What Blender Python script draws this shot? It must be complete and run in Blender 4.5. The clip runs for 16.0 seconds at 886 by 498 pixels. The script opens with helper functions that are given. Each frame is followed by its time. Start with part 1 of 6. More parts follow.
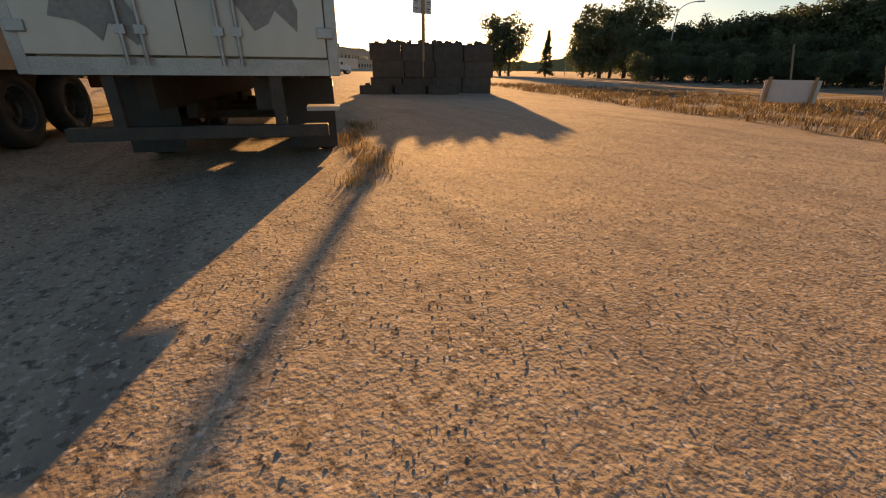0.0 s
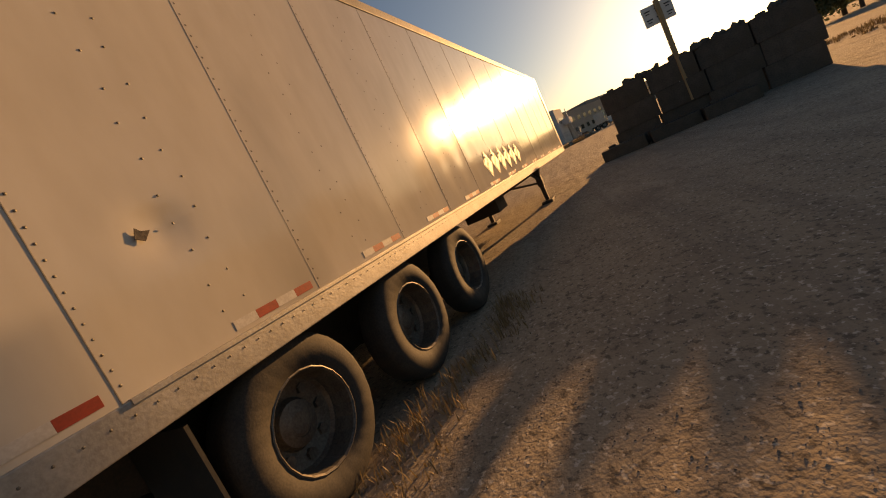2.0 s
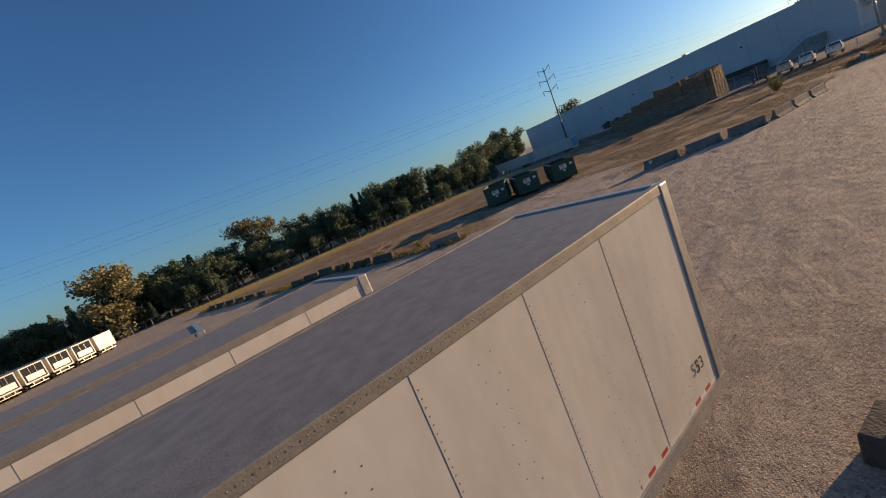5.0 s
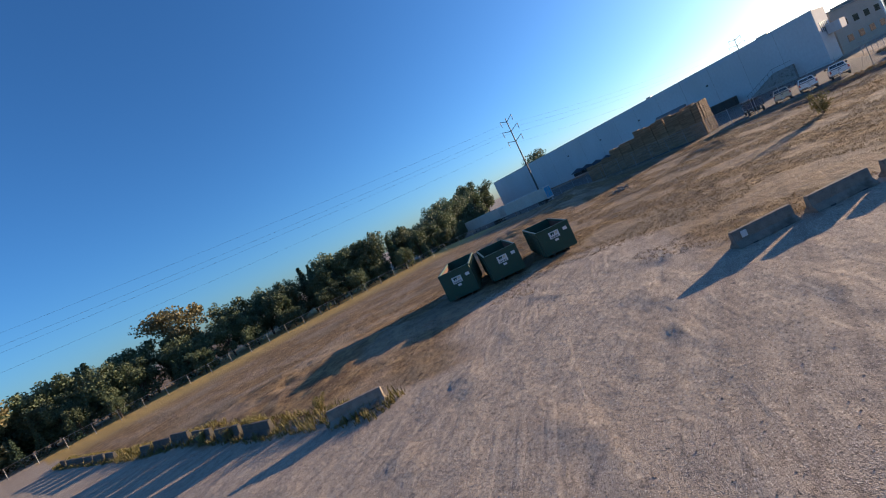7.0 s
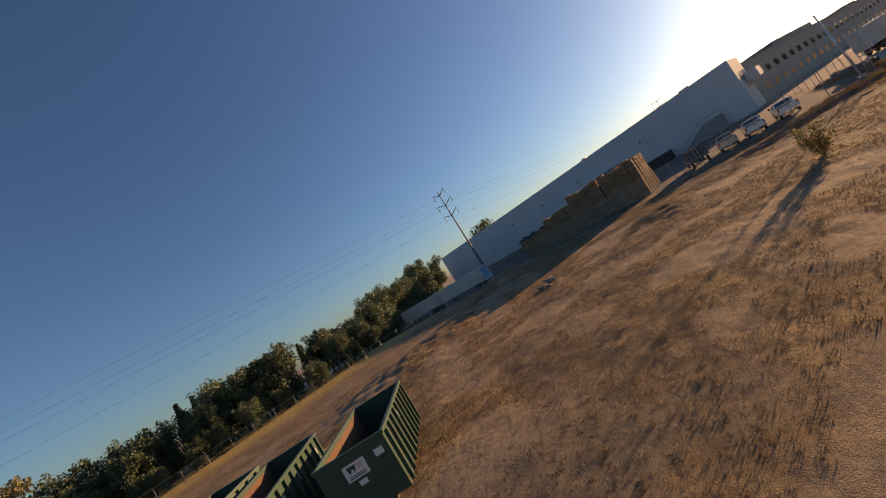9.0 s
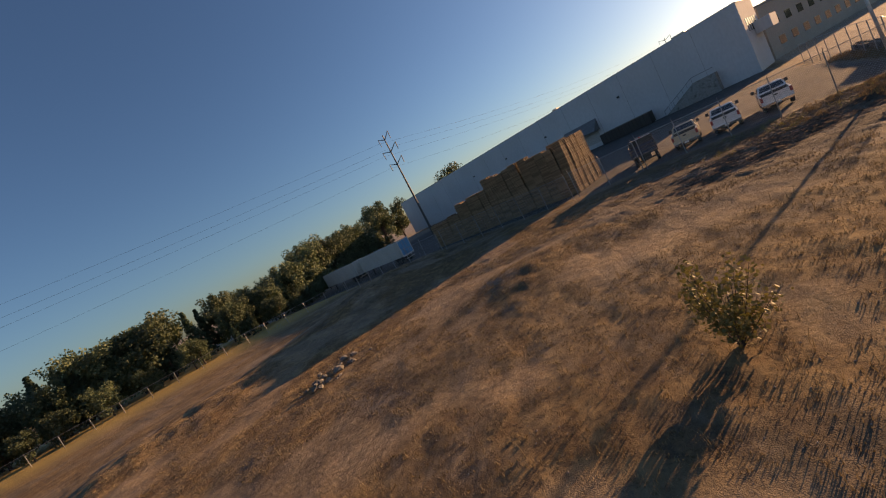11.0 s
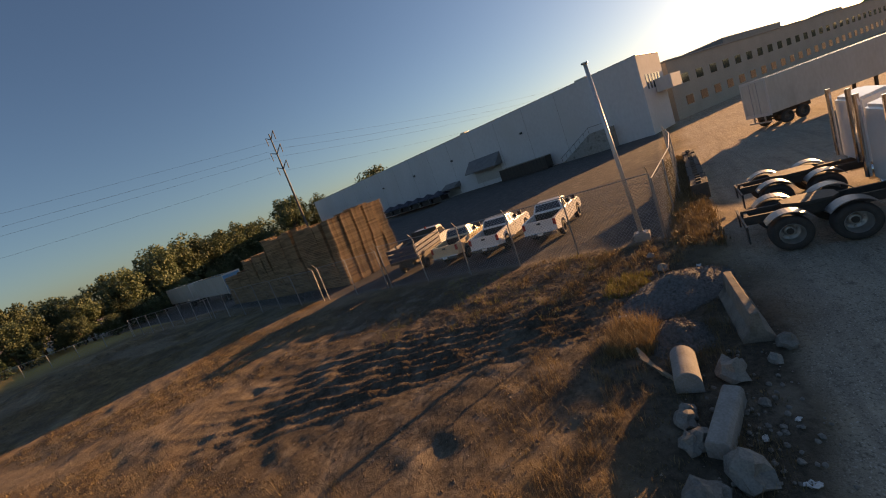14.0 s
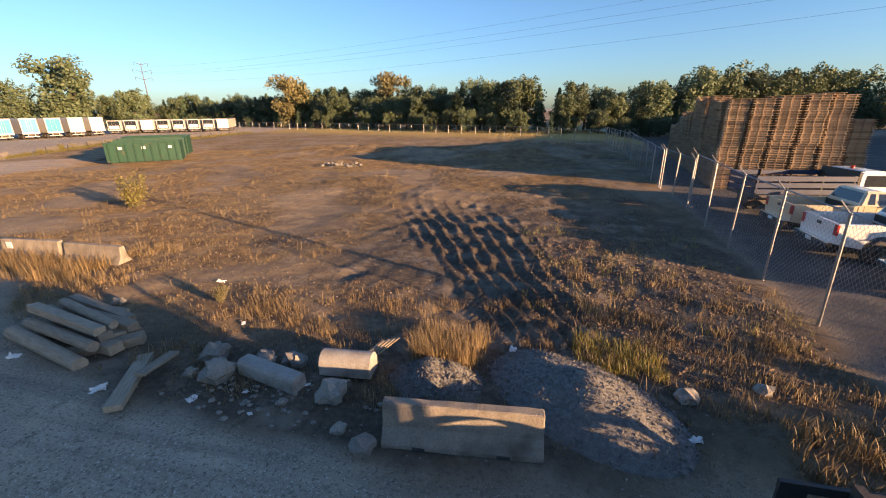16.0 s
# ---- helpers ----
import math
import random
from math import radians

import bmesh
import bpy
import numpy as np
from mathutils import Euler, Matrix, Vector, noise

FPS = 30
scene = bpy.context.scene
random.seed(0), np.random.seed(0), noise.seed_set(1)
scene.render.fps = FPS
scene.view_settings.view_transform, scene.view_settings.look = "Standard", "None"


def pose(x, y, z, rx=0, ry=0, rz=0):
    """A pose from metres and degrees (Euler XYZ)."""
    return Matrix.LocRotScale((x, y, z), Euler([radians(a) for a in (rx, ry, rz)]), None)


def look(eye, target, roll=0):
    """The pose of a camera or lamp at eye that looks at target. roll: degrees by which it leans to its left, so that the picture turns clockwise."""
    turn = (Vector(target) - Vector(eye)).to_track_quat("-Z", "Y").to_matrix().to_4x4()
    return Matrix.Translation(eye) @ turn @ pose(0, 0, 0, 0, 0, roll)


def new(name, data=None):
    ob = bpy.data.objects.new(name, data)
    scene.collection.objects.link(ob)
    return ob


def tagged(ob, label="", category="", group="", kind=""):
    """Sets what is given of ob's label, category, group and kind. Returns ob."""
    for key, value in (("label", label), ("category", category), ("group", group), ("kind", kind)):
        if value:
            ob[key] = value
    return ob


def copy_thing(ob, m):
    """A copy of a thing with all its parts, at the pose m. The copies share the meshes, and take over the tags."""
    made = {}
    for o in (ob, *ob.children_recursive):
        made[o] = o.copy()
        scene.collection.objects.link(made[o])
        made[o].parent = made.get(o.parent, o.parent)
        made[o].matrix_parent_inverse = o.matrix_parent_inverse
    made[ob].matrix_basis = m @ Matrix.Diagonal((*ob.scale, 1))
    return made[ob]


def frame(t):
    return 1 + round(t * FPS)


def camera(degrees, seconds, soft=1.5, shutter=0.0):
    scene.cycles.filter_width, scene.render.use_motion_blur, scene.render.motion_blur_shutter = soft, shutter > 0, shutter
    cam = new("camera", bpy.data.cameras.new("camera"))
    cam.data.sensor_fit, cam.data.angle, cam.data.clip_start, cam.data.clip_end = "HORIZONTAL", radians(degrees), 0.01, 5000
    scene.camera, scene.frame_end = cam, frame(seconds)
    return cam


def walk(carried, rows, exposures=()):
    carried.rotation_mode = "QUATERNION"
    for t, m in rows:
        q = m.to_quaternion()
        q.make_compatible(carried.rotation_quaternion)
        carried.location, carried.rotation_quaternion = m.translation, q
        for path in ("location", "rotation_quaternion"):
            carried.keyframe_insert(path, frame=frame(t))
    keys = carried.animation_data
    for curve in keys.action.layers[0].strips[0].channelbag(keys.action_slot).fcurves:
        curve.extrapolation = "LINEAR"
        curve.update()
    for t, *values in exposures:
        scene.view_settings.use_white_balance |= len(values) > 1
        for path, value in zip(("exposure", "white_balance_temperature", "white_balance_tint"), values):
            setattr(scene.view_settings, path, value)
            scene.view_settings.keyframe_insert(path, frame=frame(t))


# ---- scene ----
cam = camera(94.8, 16.0, soft=1.1, shutter=0.0)
PATH = [
    (0, (-92.506, 17.815, 1.083), (-90.828, 17.081, 0.278), 0.5),
    (0.5, (-91.708, 17.062, 1.051), (-89.875, 16.636, 0.374), -2.0),
    (1, (-90.96, 16.48, 1.35), (-89.054, 16.374, 0.754), -7.2),
    (1.5, (-90.0, 15.72, 1.487), (-88.073, 16.012, 1.034), -15.5),
    (2, (-88.02, 15.004, 1.395), (-86.13, 15.618, 1.172), -25.7),
    (2.5, (-85.935, 13.689, 1.684), (-84.164, 14.601, 1.5), -22.2),
    (3, (-83.792, 12.111, 2.017), (-82.144, 13.231, 1.845), -19.4),
    (3.5, (-81.787, 10.906, 2.659), (-80.221, 12.129, 2.437), -17.0),
    (3.7, (-80.917, 10.522, 2.909), (-79.388, 11.79, 2.677), -17.6),
    (5.8, (-73.506, 15.859, 5.981), (-72.179, 17.324, 5.674), -23.2),
    (6, (-71.874, 16.787, 6.149), (-70.526, 18.236, 5.853), -23.5),
    (6.5, (-67.931, 19.144, 5.99), (-66.501, 20.525, 5.767), -24.5),
    (7, (-63.112, 21.087, 5.617), (-61.595, 22.386, 5.509), -25.9),
    (7.5, (-56.772, 23.769, 5.289), (-55.16, 24.952, 5.265), -26.9),
    (8, (-51.408, 24.877, 4.888), (-49.739, 25.978, 4.936), -29.0),
    (8.5, (-47.126, 24.568, 4.774), (-45.433, 25.627, 4.871), -30.9),
    (9, (-43.657, 22.58, 5.034), (-41.965, 23.64, 5.158), -31.9),
    (11.5, (-20.146, 15.09, 5.71), (-18.551, 16.263, 5.431), -26.6),
    (12, (-17.591, 13.336, 6.078), (-15.98, 14.474, 5.745), -26.6),
    (12.5, (-14.766, 11.523, 6.11), (-13.124, 12.609, 5.755), -26.1),
    (13, (-11.684, 9.429, 5.923), (-10.006, 10.459, 5.572), -25.1),
    (13.5, (-8.39, 7.354, 5.636), (-6.686, 8.344, 5.299), -23.1),
    (14, (-5.396, 5.174, 5.438), (-3.713, 6.203, 5.109), -20.2),
    (14.5, (-2.307, 3.026, 5.184), (-0.754, 4.242, 4.855), -16.3),
    (15, (0.668, 1.179, 4.883), (1.882, 2.73, 4.536), -10.2),
    (15.5, (3.515, -0.239, 4.93), (4.059, 1.633, 4.481), -4.6),
    (16, (6.098, -0.553, 4.999), (5.709, 1.298, 4.349), -0.6),
]
EXPO = [(0.0, 1.1, 14000, 22), (0.6, 0.9, 14000, 22), (1.0, 0.75, 14500, 24), (1.5, 0.65, 14500, 24), (2.2, 0.12, 14000, 20), (2.8, 0.0, 11500, 19), (3.3, 0.3, 8200, 14), (3.7, 0.35, 7000, 12), (6.0, 0.95, 6200, 9), (7.0, 1.1, 5600, 8), (7.5, 1.05, 7000, 17), (8.0, 0.9, 7900, 19), (9.0, 0.7, 8400, 20), (11.5, 0.75, 8700, 21), (13.0, 0.85, 10300, 22), (14.5, 0.75, 10300, 22), (15.0, 0.65, 9000, 20), (15.5, 0.95, 6200, 13), (15.8, 1.4, 7000, 15), (16.0, 1.75, 7700, 17)]
walk(cam, [(t, look(eye, target, roll)) for t, eye, target, roll in PATH], EXPO)

# ---- world and sun ----
SUN_AZ, SUN_EL = -22.9, 8.7
world = bpy.data.worlds.new("evening_sky")
scene.world = world
world.use_nodes = True
wn = world.node_tree.nodes
wl = world.node_tree.links
wn.clear()
sky = wn.new("ShaderNodeTexSky")
sky.sky_type = "NISHITA"
sky.sun_disc = False
sky.sun_elevation = radians(SUN_EL)
sky.sun_rotation = radians(90.0 - SUN_AZ)
sky.altitude = 20.0
sky.air_density = 0.92
sky.dust_density = 0.8
sky.ozone_density = 4.8
wb = wn.new("ShaderNodeBackground")
wb.inputs[1].default_value = 0.1
wo = wn.new("ShaderNodeOutputWorld")
wl.new(sky.outputs[0], wb.inputs[0])
wl.new(wb.outputs[0], wo.inputs[0])

sun_data = bpy.data.lights.new("sun", "SUN")
sun_data.energy = 5.0
sun_data.angle = radians(0.53)
sun_data.color = (1.0, 0.67, 0.39)
sun = new("sun", sun_data)
sd = Vector((math.cos(radians(SUN_EL)) * math.cos(radians(SUN_AZ)), math.cos(radians(SUN_EL)) * math.sin(radians(SUN_AZ)), math.sin(radians(SUN_EL))))
sun.matrix_world = look(sd * 300, (0, 0, 0))

# ---- materials ----
def mat(name, base, other=None, rough=0.7, metal=0.0, scale=4.0, fine=40.0, bump=0.2, dist=0.01, spec=0.5, coat=0.0, jitter=0.0, stain=None, stain_scale=1.2, stain_lo=0.55, stretch=(1, 1, 1), space="Object"):
    """Two scales of noise between base and other, an optional stain layer, bump and per-object jitter."""
    m = bpy.data.materials.new(name)
    m.use_nodes = True
    n, l = m.node_tree.nodes, m.node_tree.links
    p = n["Principled BSDF"]
    tc = n.new("ShaderNodeTexCoord")
    mp = n.new("ShaderNodeMapping")
    mp.inputs["Scale"].default_value = stretch
    l.new(tc.outputs[space], mp.inputs[0])
    a, b = n.new("ShaderNodeTexNoise"), n.new("ShaderNodeTexNoise")
    a.inputs["Scale"].default_value, b.inputs["Scale"].default_value = scale, fine
    a.inputs["Detail"].default_value = b.inputs["Detail"].default_value = 5.0
    l.new(mp.outputs[0], a.inputs[0]); l.new(mp.outputs[0], b.inputs[0])
    add = n.new("ShaderNodeMath"); add.operation = "ADD"
    l.new(a.outputs[0], add.inputs[0]); l.new(b.outputs[0], add.inputs[1])
    mr = n.new("ShaderNodeMapRange")
    mr.inputs[1].default_value, mr.inputs[2].default_value = 0.75, 1.25
    l.new(add.outputs[0], mr.inputs[0])
    mix = n.new("ShaderNodeMix"); mix.data_type = "RGBA"
    other = other or tuple(c * 0.75 for c in base)
    mix.inputs[6].default_value, mix.inputs[7].default_value = (*base, 1), (*other, 1)
    l.new(mr.outputs[0], mix.inputs[0])
    out = mix.outputs[2]
    if stain:
        s = n.new("ShaderNodeTexNoise")
        s.inputs["Scale"].default_value, s.inputs["Detail"].default_value = stain_scale, 7.0
        l.new(mp.outputs[0], s.inputs[0])
        sr = n.new("ShaderNodeMapRange")
        sr.inputs[1].default_value, sr.inputs[2].default_value = stain_lo, stain_lo + 0.18
        l.new(s.outputs[0], sr.inputs[0])
        mx = n.new("ShaderNodeMix"); mx.data_type = "RGBA"
        l.new(out, mx.inputs[6]); mx.inputs[7].default_value = (*stain, 1)
        l.new(sr.outputs[0], mx.inputs[0])
        out = mx.outputs[2]
    if jitter:
        oi = n.new("ShaderNodeObjectInfo")
        jr = n.new("ShaderNodeMapRange")
        jr.inputs[3].default_value, jr.inputs[4].default_value = 1 - jitter, 1 + jitter
        l.new(oi.outputs["Random"], jr.inputs[0])
        hs = n.new("ShaderNodeHueSaturation")
        l.new(jr.outputs[0], hs.inputs["Value"]); l.new(out, hs.inputs["Color"])
        out = hs.outputs[0]
    l.new(out, p.inputs["Base Color"])
    p.inputs["Roughness"].default_value, p.inputs["Metallic"].default_value = rough, metal
    p.inputs["Specular IOR Level"].default_value = spec
    p.inputs["Coat Weight"].default_value = coat
    if bump:
        bp = n.new("ShaderNodeBump")
        bp.inputs["Strength"].default_value, bp.inputs["Distance"].default_value = bump, dist
        l.new(add.outputs[0], bp.inputs["Height"])
        l.new(bp.outputs[0], p.inputs["Normal"])
    return m


M_CONC = mat("weathered_concrete", (0.36, 0.34, 0.31), (0.25, 0.23, 0.2), 0.9, scale=3, fine=30, bump=0.5, dist=0.02, stain=(0.14, 0.12, 0.1), stain_scale=1.6, jitter=0.12)
# stained block concrete, base colour darkened for the shaded side in view
M_BLOCK = mat("shade_dark_block_concrete", (0.11, 0.1, 0.086), (0.065, 0.058, 0.05), 0.95, scale=2.5, fine=24, bump=0.7, dist=0.03, stain=(0.09, 0.08, 0.06), stain_scale=1.2, jitter=0.12)
M_BARR = mat("stained_tan_concrete", (0.27, 0.235, 0.19), (0.17, 0.145, 0.115), 0.92, scale=3, fine=30, bump=0.5, dist=0.02, stain=(0.1, 0.085, 0.065), stain_scale=1.6, jitter=0.12)
M_TRL = mat("white_painted_aluminium", (0.6, 0.565, 0.505), (0.53, 0.49, 0.425), 0.13, scale=0.8, fine=6, bump=0.02, dist=0.03, spec=0.5, stain=(0.42, 0.385, 0.33), stain_scale=0.7, stain_lo=0.6, stretch=(1, 1, 0.35))
M_ALU = mat("worn_aluminium", (0.5, 0.48, 0.45), (0.36, 0.34, 0.31), 0.45, 0.6, scale=5, fine=60, bump=0.15)
M_POLE = mat("bright_galvanised_pole", (0.6, 0.59, 0.57), (0.5, 0.49, 0.47), 0.35, 0.35, scale=6, fine=60, bump=0.05)
M_RAIL = mat("dull_brown_rail", (0.3, 0.27, 0.23), (0.2, 0.18, 0.15), 0.6, 0.3, scale=5, fine=50, bump=0.2)
M_STEEL = mat("galvanised_steel", (0.42, 0.42, 0.42), (0.32, 0.32, 0.32), 0.42, 0.8, scale=8, fine=80, bump=0.1)
M_DARKSTEEL = mat("grimy_dark_steel", (0.05, 0.045, 0.04), (0.09, 0.07, 0.055), 0.65, 0.3, scale=6, fine=60, bump=0.3)
M_RIVET = mat("tarnished_rivets", (0.2, 0.18, 0.15), (0.12, 0.105, 0.085), 0.55, 0.3, scale=6, fine=60, bump=0.1)
M_TYRE = mat("dusty_rubber", (0.03, 0.028, 0.026), (0.06, 0.053, 0.045), 0.8, scale=6, fine=70, bump=0.12)
M_RIM = mat("steel_rim", (0.2, 0.185, 0.165), (0.11, 0.095, 0.08), 0.5, 0.5, scale=9, fine=70, bump=0.1)
M_GREEN = mat("green_container_paint", (0.012, 0.062, 0.036), (0.014, 0.048, 0.03), 0.5, 0.0, scale=3, fine=30, bump=0.2, stain=(0.11, 0.06, 0.03), stain_scale=2.4, stain_lo=0.62)
M_RUST = mat("rusty_floor_steel", (0.16, 0.07, 0.035), (0.08, 0.045, 0.03), 0.85, 0.1, scale=5, fine=40, bump=0.4)
M_PALLET = mat("weathered_pallet_wood", (0.42, 0.295, 0.185), (0.27, 0.18, 0.11), 0.85, scale=2, fine=18, bump=0.4, jitter=0.3, stretch=(1, 6, 1))
M_WOOD = mat("grey_weathered_timber", (0.36, 0.29, 0.21), (0.22, 0.17, 0.12), 0.85, scale=3, fine=26, bump=0.5, jitter=0.2, stretch=(1, 7, 7))
M_POSTWOOD = mat("sawn_timber_post", (0.45, 0.31, 0.17), (0.33, 0.21, 0.11), 0.8, scale=3, fine=30, bump=0.3, stretch=(6, 6, 1))
M_WALL = mat("white_tilt_up_concrete", (0.58, 0.58, 0.575), (0.5, 0.5, 0.495), 0.85, scale=0.15, fine=2.5, bump=0.05, stain=(0.52, 0.51, 0.49), stain_scale=0.12, stain_lo=0.56, stretch=(1, 1, 0.5))
M_WALL2 = mat("tan_factory_wall", (0.46, 0.4, 0.33), (0.38, 0.33, 0.27), 0.85, scale=0.2, fine=3, bump=0.05)
M_ROOF = mat("grey_roof_metal", (0.2, 0.2, 0.2), (0.14, 0.14, 0.14), 0.6, scale=1, fine=10)
M_GLASS = mat("dark_window_glass", (0.02, 0.024, 0.03), (0.03, 0.034, 0.04), 0.08, spec=0.8, bump=0)
M_WHITEP = mat("white_vehicle_paint", (0.78, 0.77, 0.75), (0.72, 0.7, 0.68), 0.28, scale=2, fine=14, bump=0, coat=0.6, stain=(0.55, 0.5, 0.44), stain_scale=2.0, stain_lo=0.66)
M_TANP = mat("tan_vehicle_paint", (0.62, 0.52, 0.36), (0.56, 0.46, 0.31), 0.3, scale=2, fine=14, bump=0, coat=0.6)
M_BLACKPL = mat("black_plastic", (0.025, 0.025, 0.025), (0.04, 0.038, 0.035), 0.55, scale=10, fine=60, bump=0.1)
M_RED = mat("red_lens", (0.42, 0.03, 0.02), (0.36, 0.03, 0.02), 0.3, bump=0)
M_REDTAPE = mat("red_reflective_tape", (0.4, 0.06, 0.035), (0.3, 0.05, 0.03), 0.4, scale=20, fine=80, bump=0)
M_WHITETAPE = mat("white_reflective_tape", (0.6, 0.58, 0.54), (0.5, 0.47, 0.43), 0.4, scale=20, fine=80, bump=0)
M_CHROME = mat("bright_chrome", (0.75, 0.74, 0.72), (0.6, 0.58, 0.55), 0.12, 1.0, scale=8, fine=40, bump=0)
M_FENDER = mat("dull_fender_metal", (0.3, 0.29, 0.28), (0.2, 0.19, 0.18), 0.4, 0.7, scale=5, fine=40, bump=0.1)
M_PYLON = mat("dull_pylon_steel", (0.13, 0.125, 0.12), (0.09, 0.085, 0.08), 0.6, 0.4, scale=3, fine=30)
M_BLUE = mat("blue_tarpaulin", (0.05, 0.14, 0.33), (0.04, 0.11, 0.27), 0.6, scale=4, fine=30, bump=0.2)
M_NAVY = mat("navy_truck_board_paint", (0.028, 0.04, 0.085), (0.02, 0.028, 0.06), 0.5, scale=3, fine=30, bump=0.1)
M_TEAL = mat("teal_trailer_paint", (0.03, 0.36, 0.38), (0.03, 0.3, 0.33), 0.4, scale=2, fine=20, bump=0)
M_SKYBLUE = mat("light_blue_door_paint", (0.06, 0.33, 0.55), (0.05, 0.27, 0.46), 0.4, scale=2, fine=20, bump=0)
M_BARK = mat("bark", (0.1, 0.075, 0.055), (0.06, 0.045, 0.035), 0.95, scale=6, fine=40, bump=0.8, dist=0.03, stretch=(1, 1, 0.25))
M_ROCK = mat("broken_concrete_rubble", (0.29, 0.265, 0.23), (0.17, 0.155, 0.132), 0.95, scale=4, fine=30, bump=0.6, dist=0.02, jitter=0.2)
M_SIGN = mat("white_sign_board", (0.7, 0.69, 0.66), (0.62, 0.6, 0.57), 0.5, scale=4, fine=40, bump=0.05)
M_INK = mat("black_lettering", (0.03, 0.03, 0.035), (0.04, 0.04, 0.045), 0.6, bump=0)
M_SHED = mat("grey_privacy_mesh", (0.045, 0.05, 0.056), (0.032, 0.035, 0.04), 0.8, scale=2, fine=60, bump=0.2)
M_PLACARD = mat("tarnished_placard_plate", (0.36, 0.34, 0.3), (0.26, 0.24, 0.21), 0.5, 0.5, scale=12, fine=80, bump=0.2)
M_MURAL = mat("faded_grey_door_artwork", (0.22, 0.205, 0.185), (0.32, 0.3, 0.27), 0.6, scale=3, fine=30, bump=0)


def leaf_mat(name, a, b):
    m = bpy.data.materials.new(name)
    m.use_nodes = True
    n, l = m.node_tree.nodes, m.node_tree.links
    p = n["Principled BSDF"]
    g = n.new("ShaderNodeNewGeometry")
    oi = n.new("ShaderNodeObjectInfo")
    mix = n.new("ShaderNodeMix"); mix.data_type = "RGBA"
    mix.inputs[6].default_value, mix.inputs[7].default_value = (*a, 1), (*b, 1)
    l.new(g.outputs["Random Per Island"], mix.inputs[0])
    hs = n.new("ShaderNodeHueSaturation")
    jr = n.new("ShaderNodeMapRange")
    jr.inputs[3].default_value, jr.inputs[4].default_value = 0.7, 1.25
    l.new(oi.outputs["Random"], jr.inputs[0])
    l.new(jr.outputs[0], hs.inputs["Value"]); l.new(mix.outputs[2], hs.inputs["Color"])
    l.new(hs.outputs[0], p.inputs["Base Color"])
    p.inputs["Roughness"].default_value = 0.65
    t = n.new("ShaderNodeBsdfTranslucent")
    l.new(hs.outputs[0], t.inputs[0])
    ms = n.new("ShaderNodeMixShader"); ms.inputs[0].default_value = 0.22
    l.new(p.outputs[0], ms.inputs[1]); l.new(t.outputs[0], ms.inputs[2])
    l.new(ms.outputs[0], n["Material Output"].inputs[0])
    return m


M_LEAF = leaf_mat("green_leaves", (0.065, 0.1, 0.05), (0.125, 0.15, 0.075))
M_LEAFY = leaf_mat("yellowing_leaves", (0.13, 0.12, 0.05), (0.21, 0.175, 0.08))
M_CONIF = leaf_mat("conifer_needles", (0.045, 0.08, 0.045), (0.08, 0.12, 0.065))
M_DRY = leaf_mat("dry_grass", (0.17, 0.115, 0.055), (0.36, 0.255, 0.13))
M_WEED = leaf_mat("green_weeds", (0.15, 0.15, 0.04), (0.32, 0.25, 0.075))


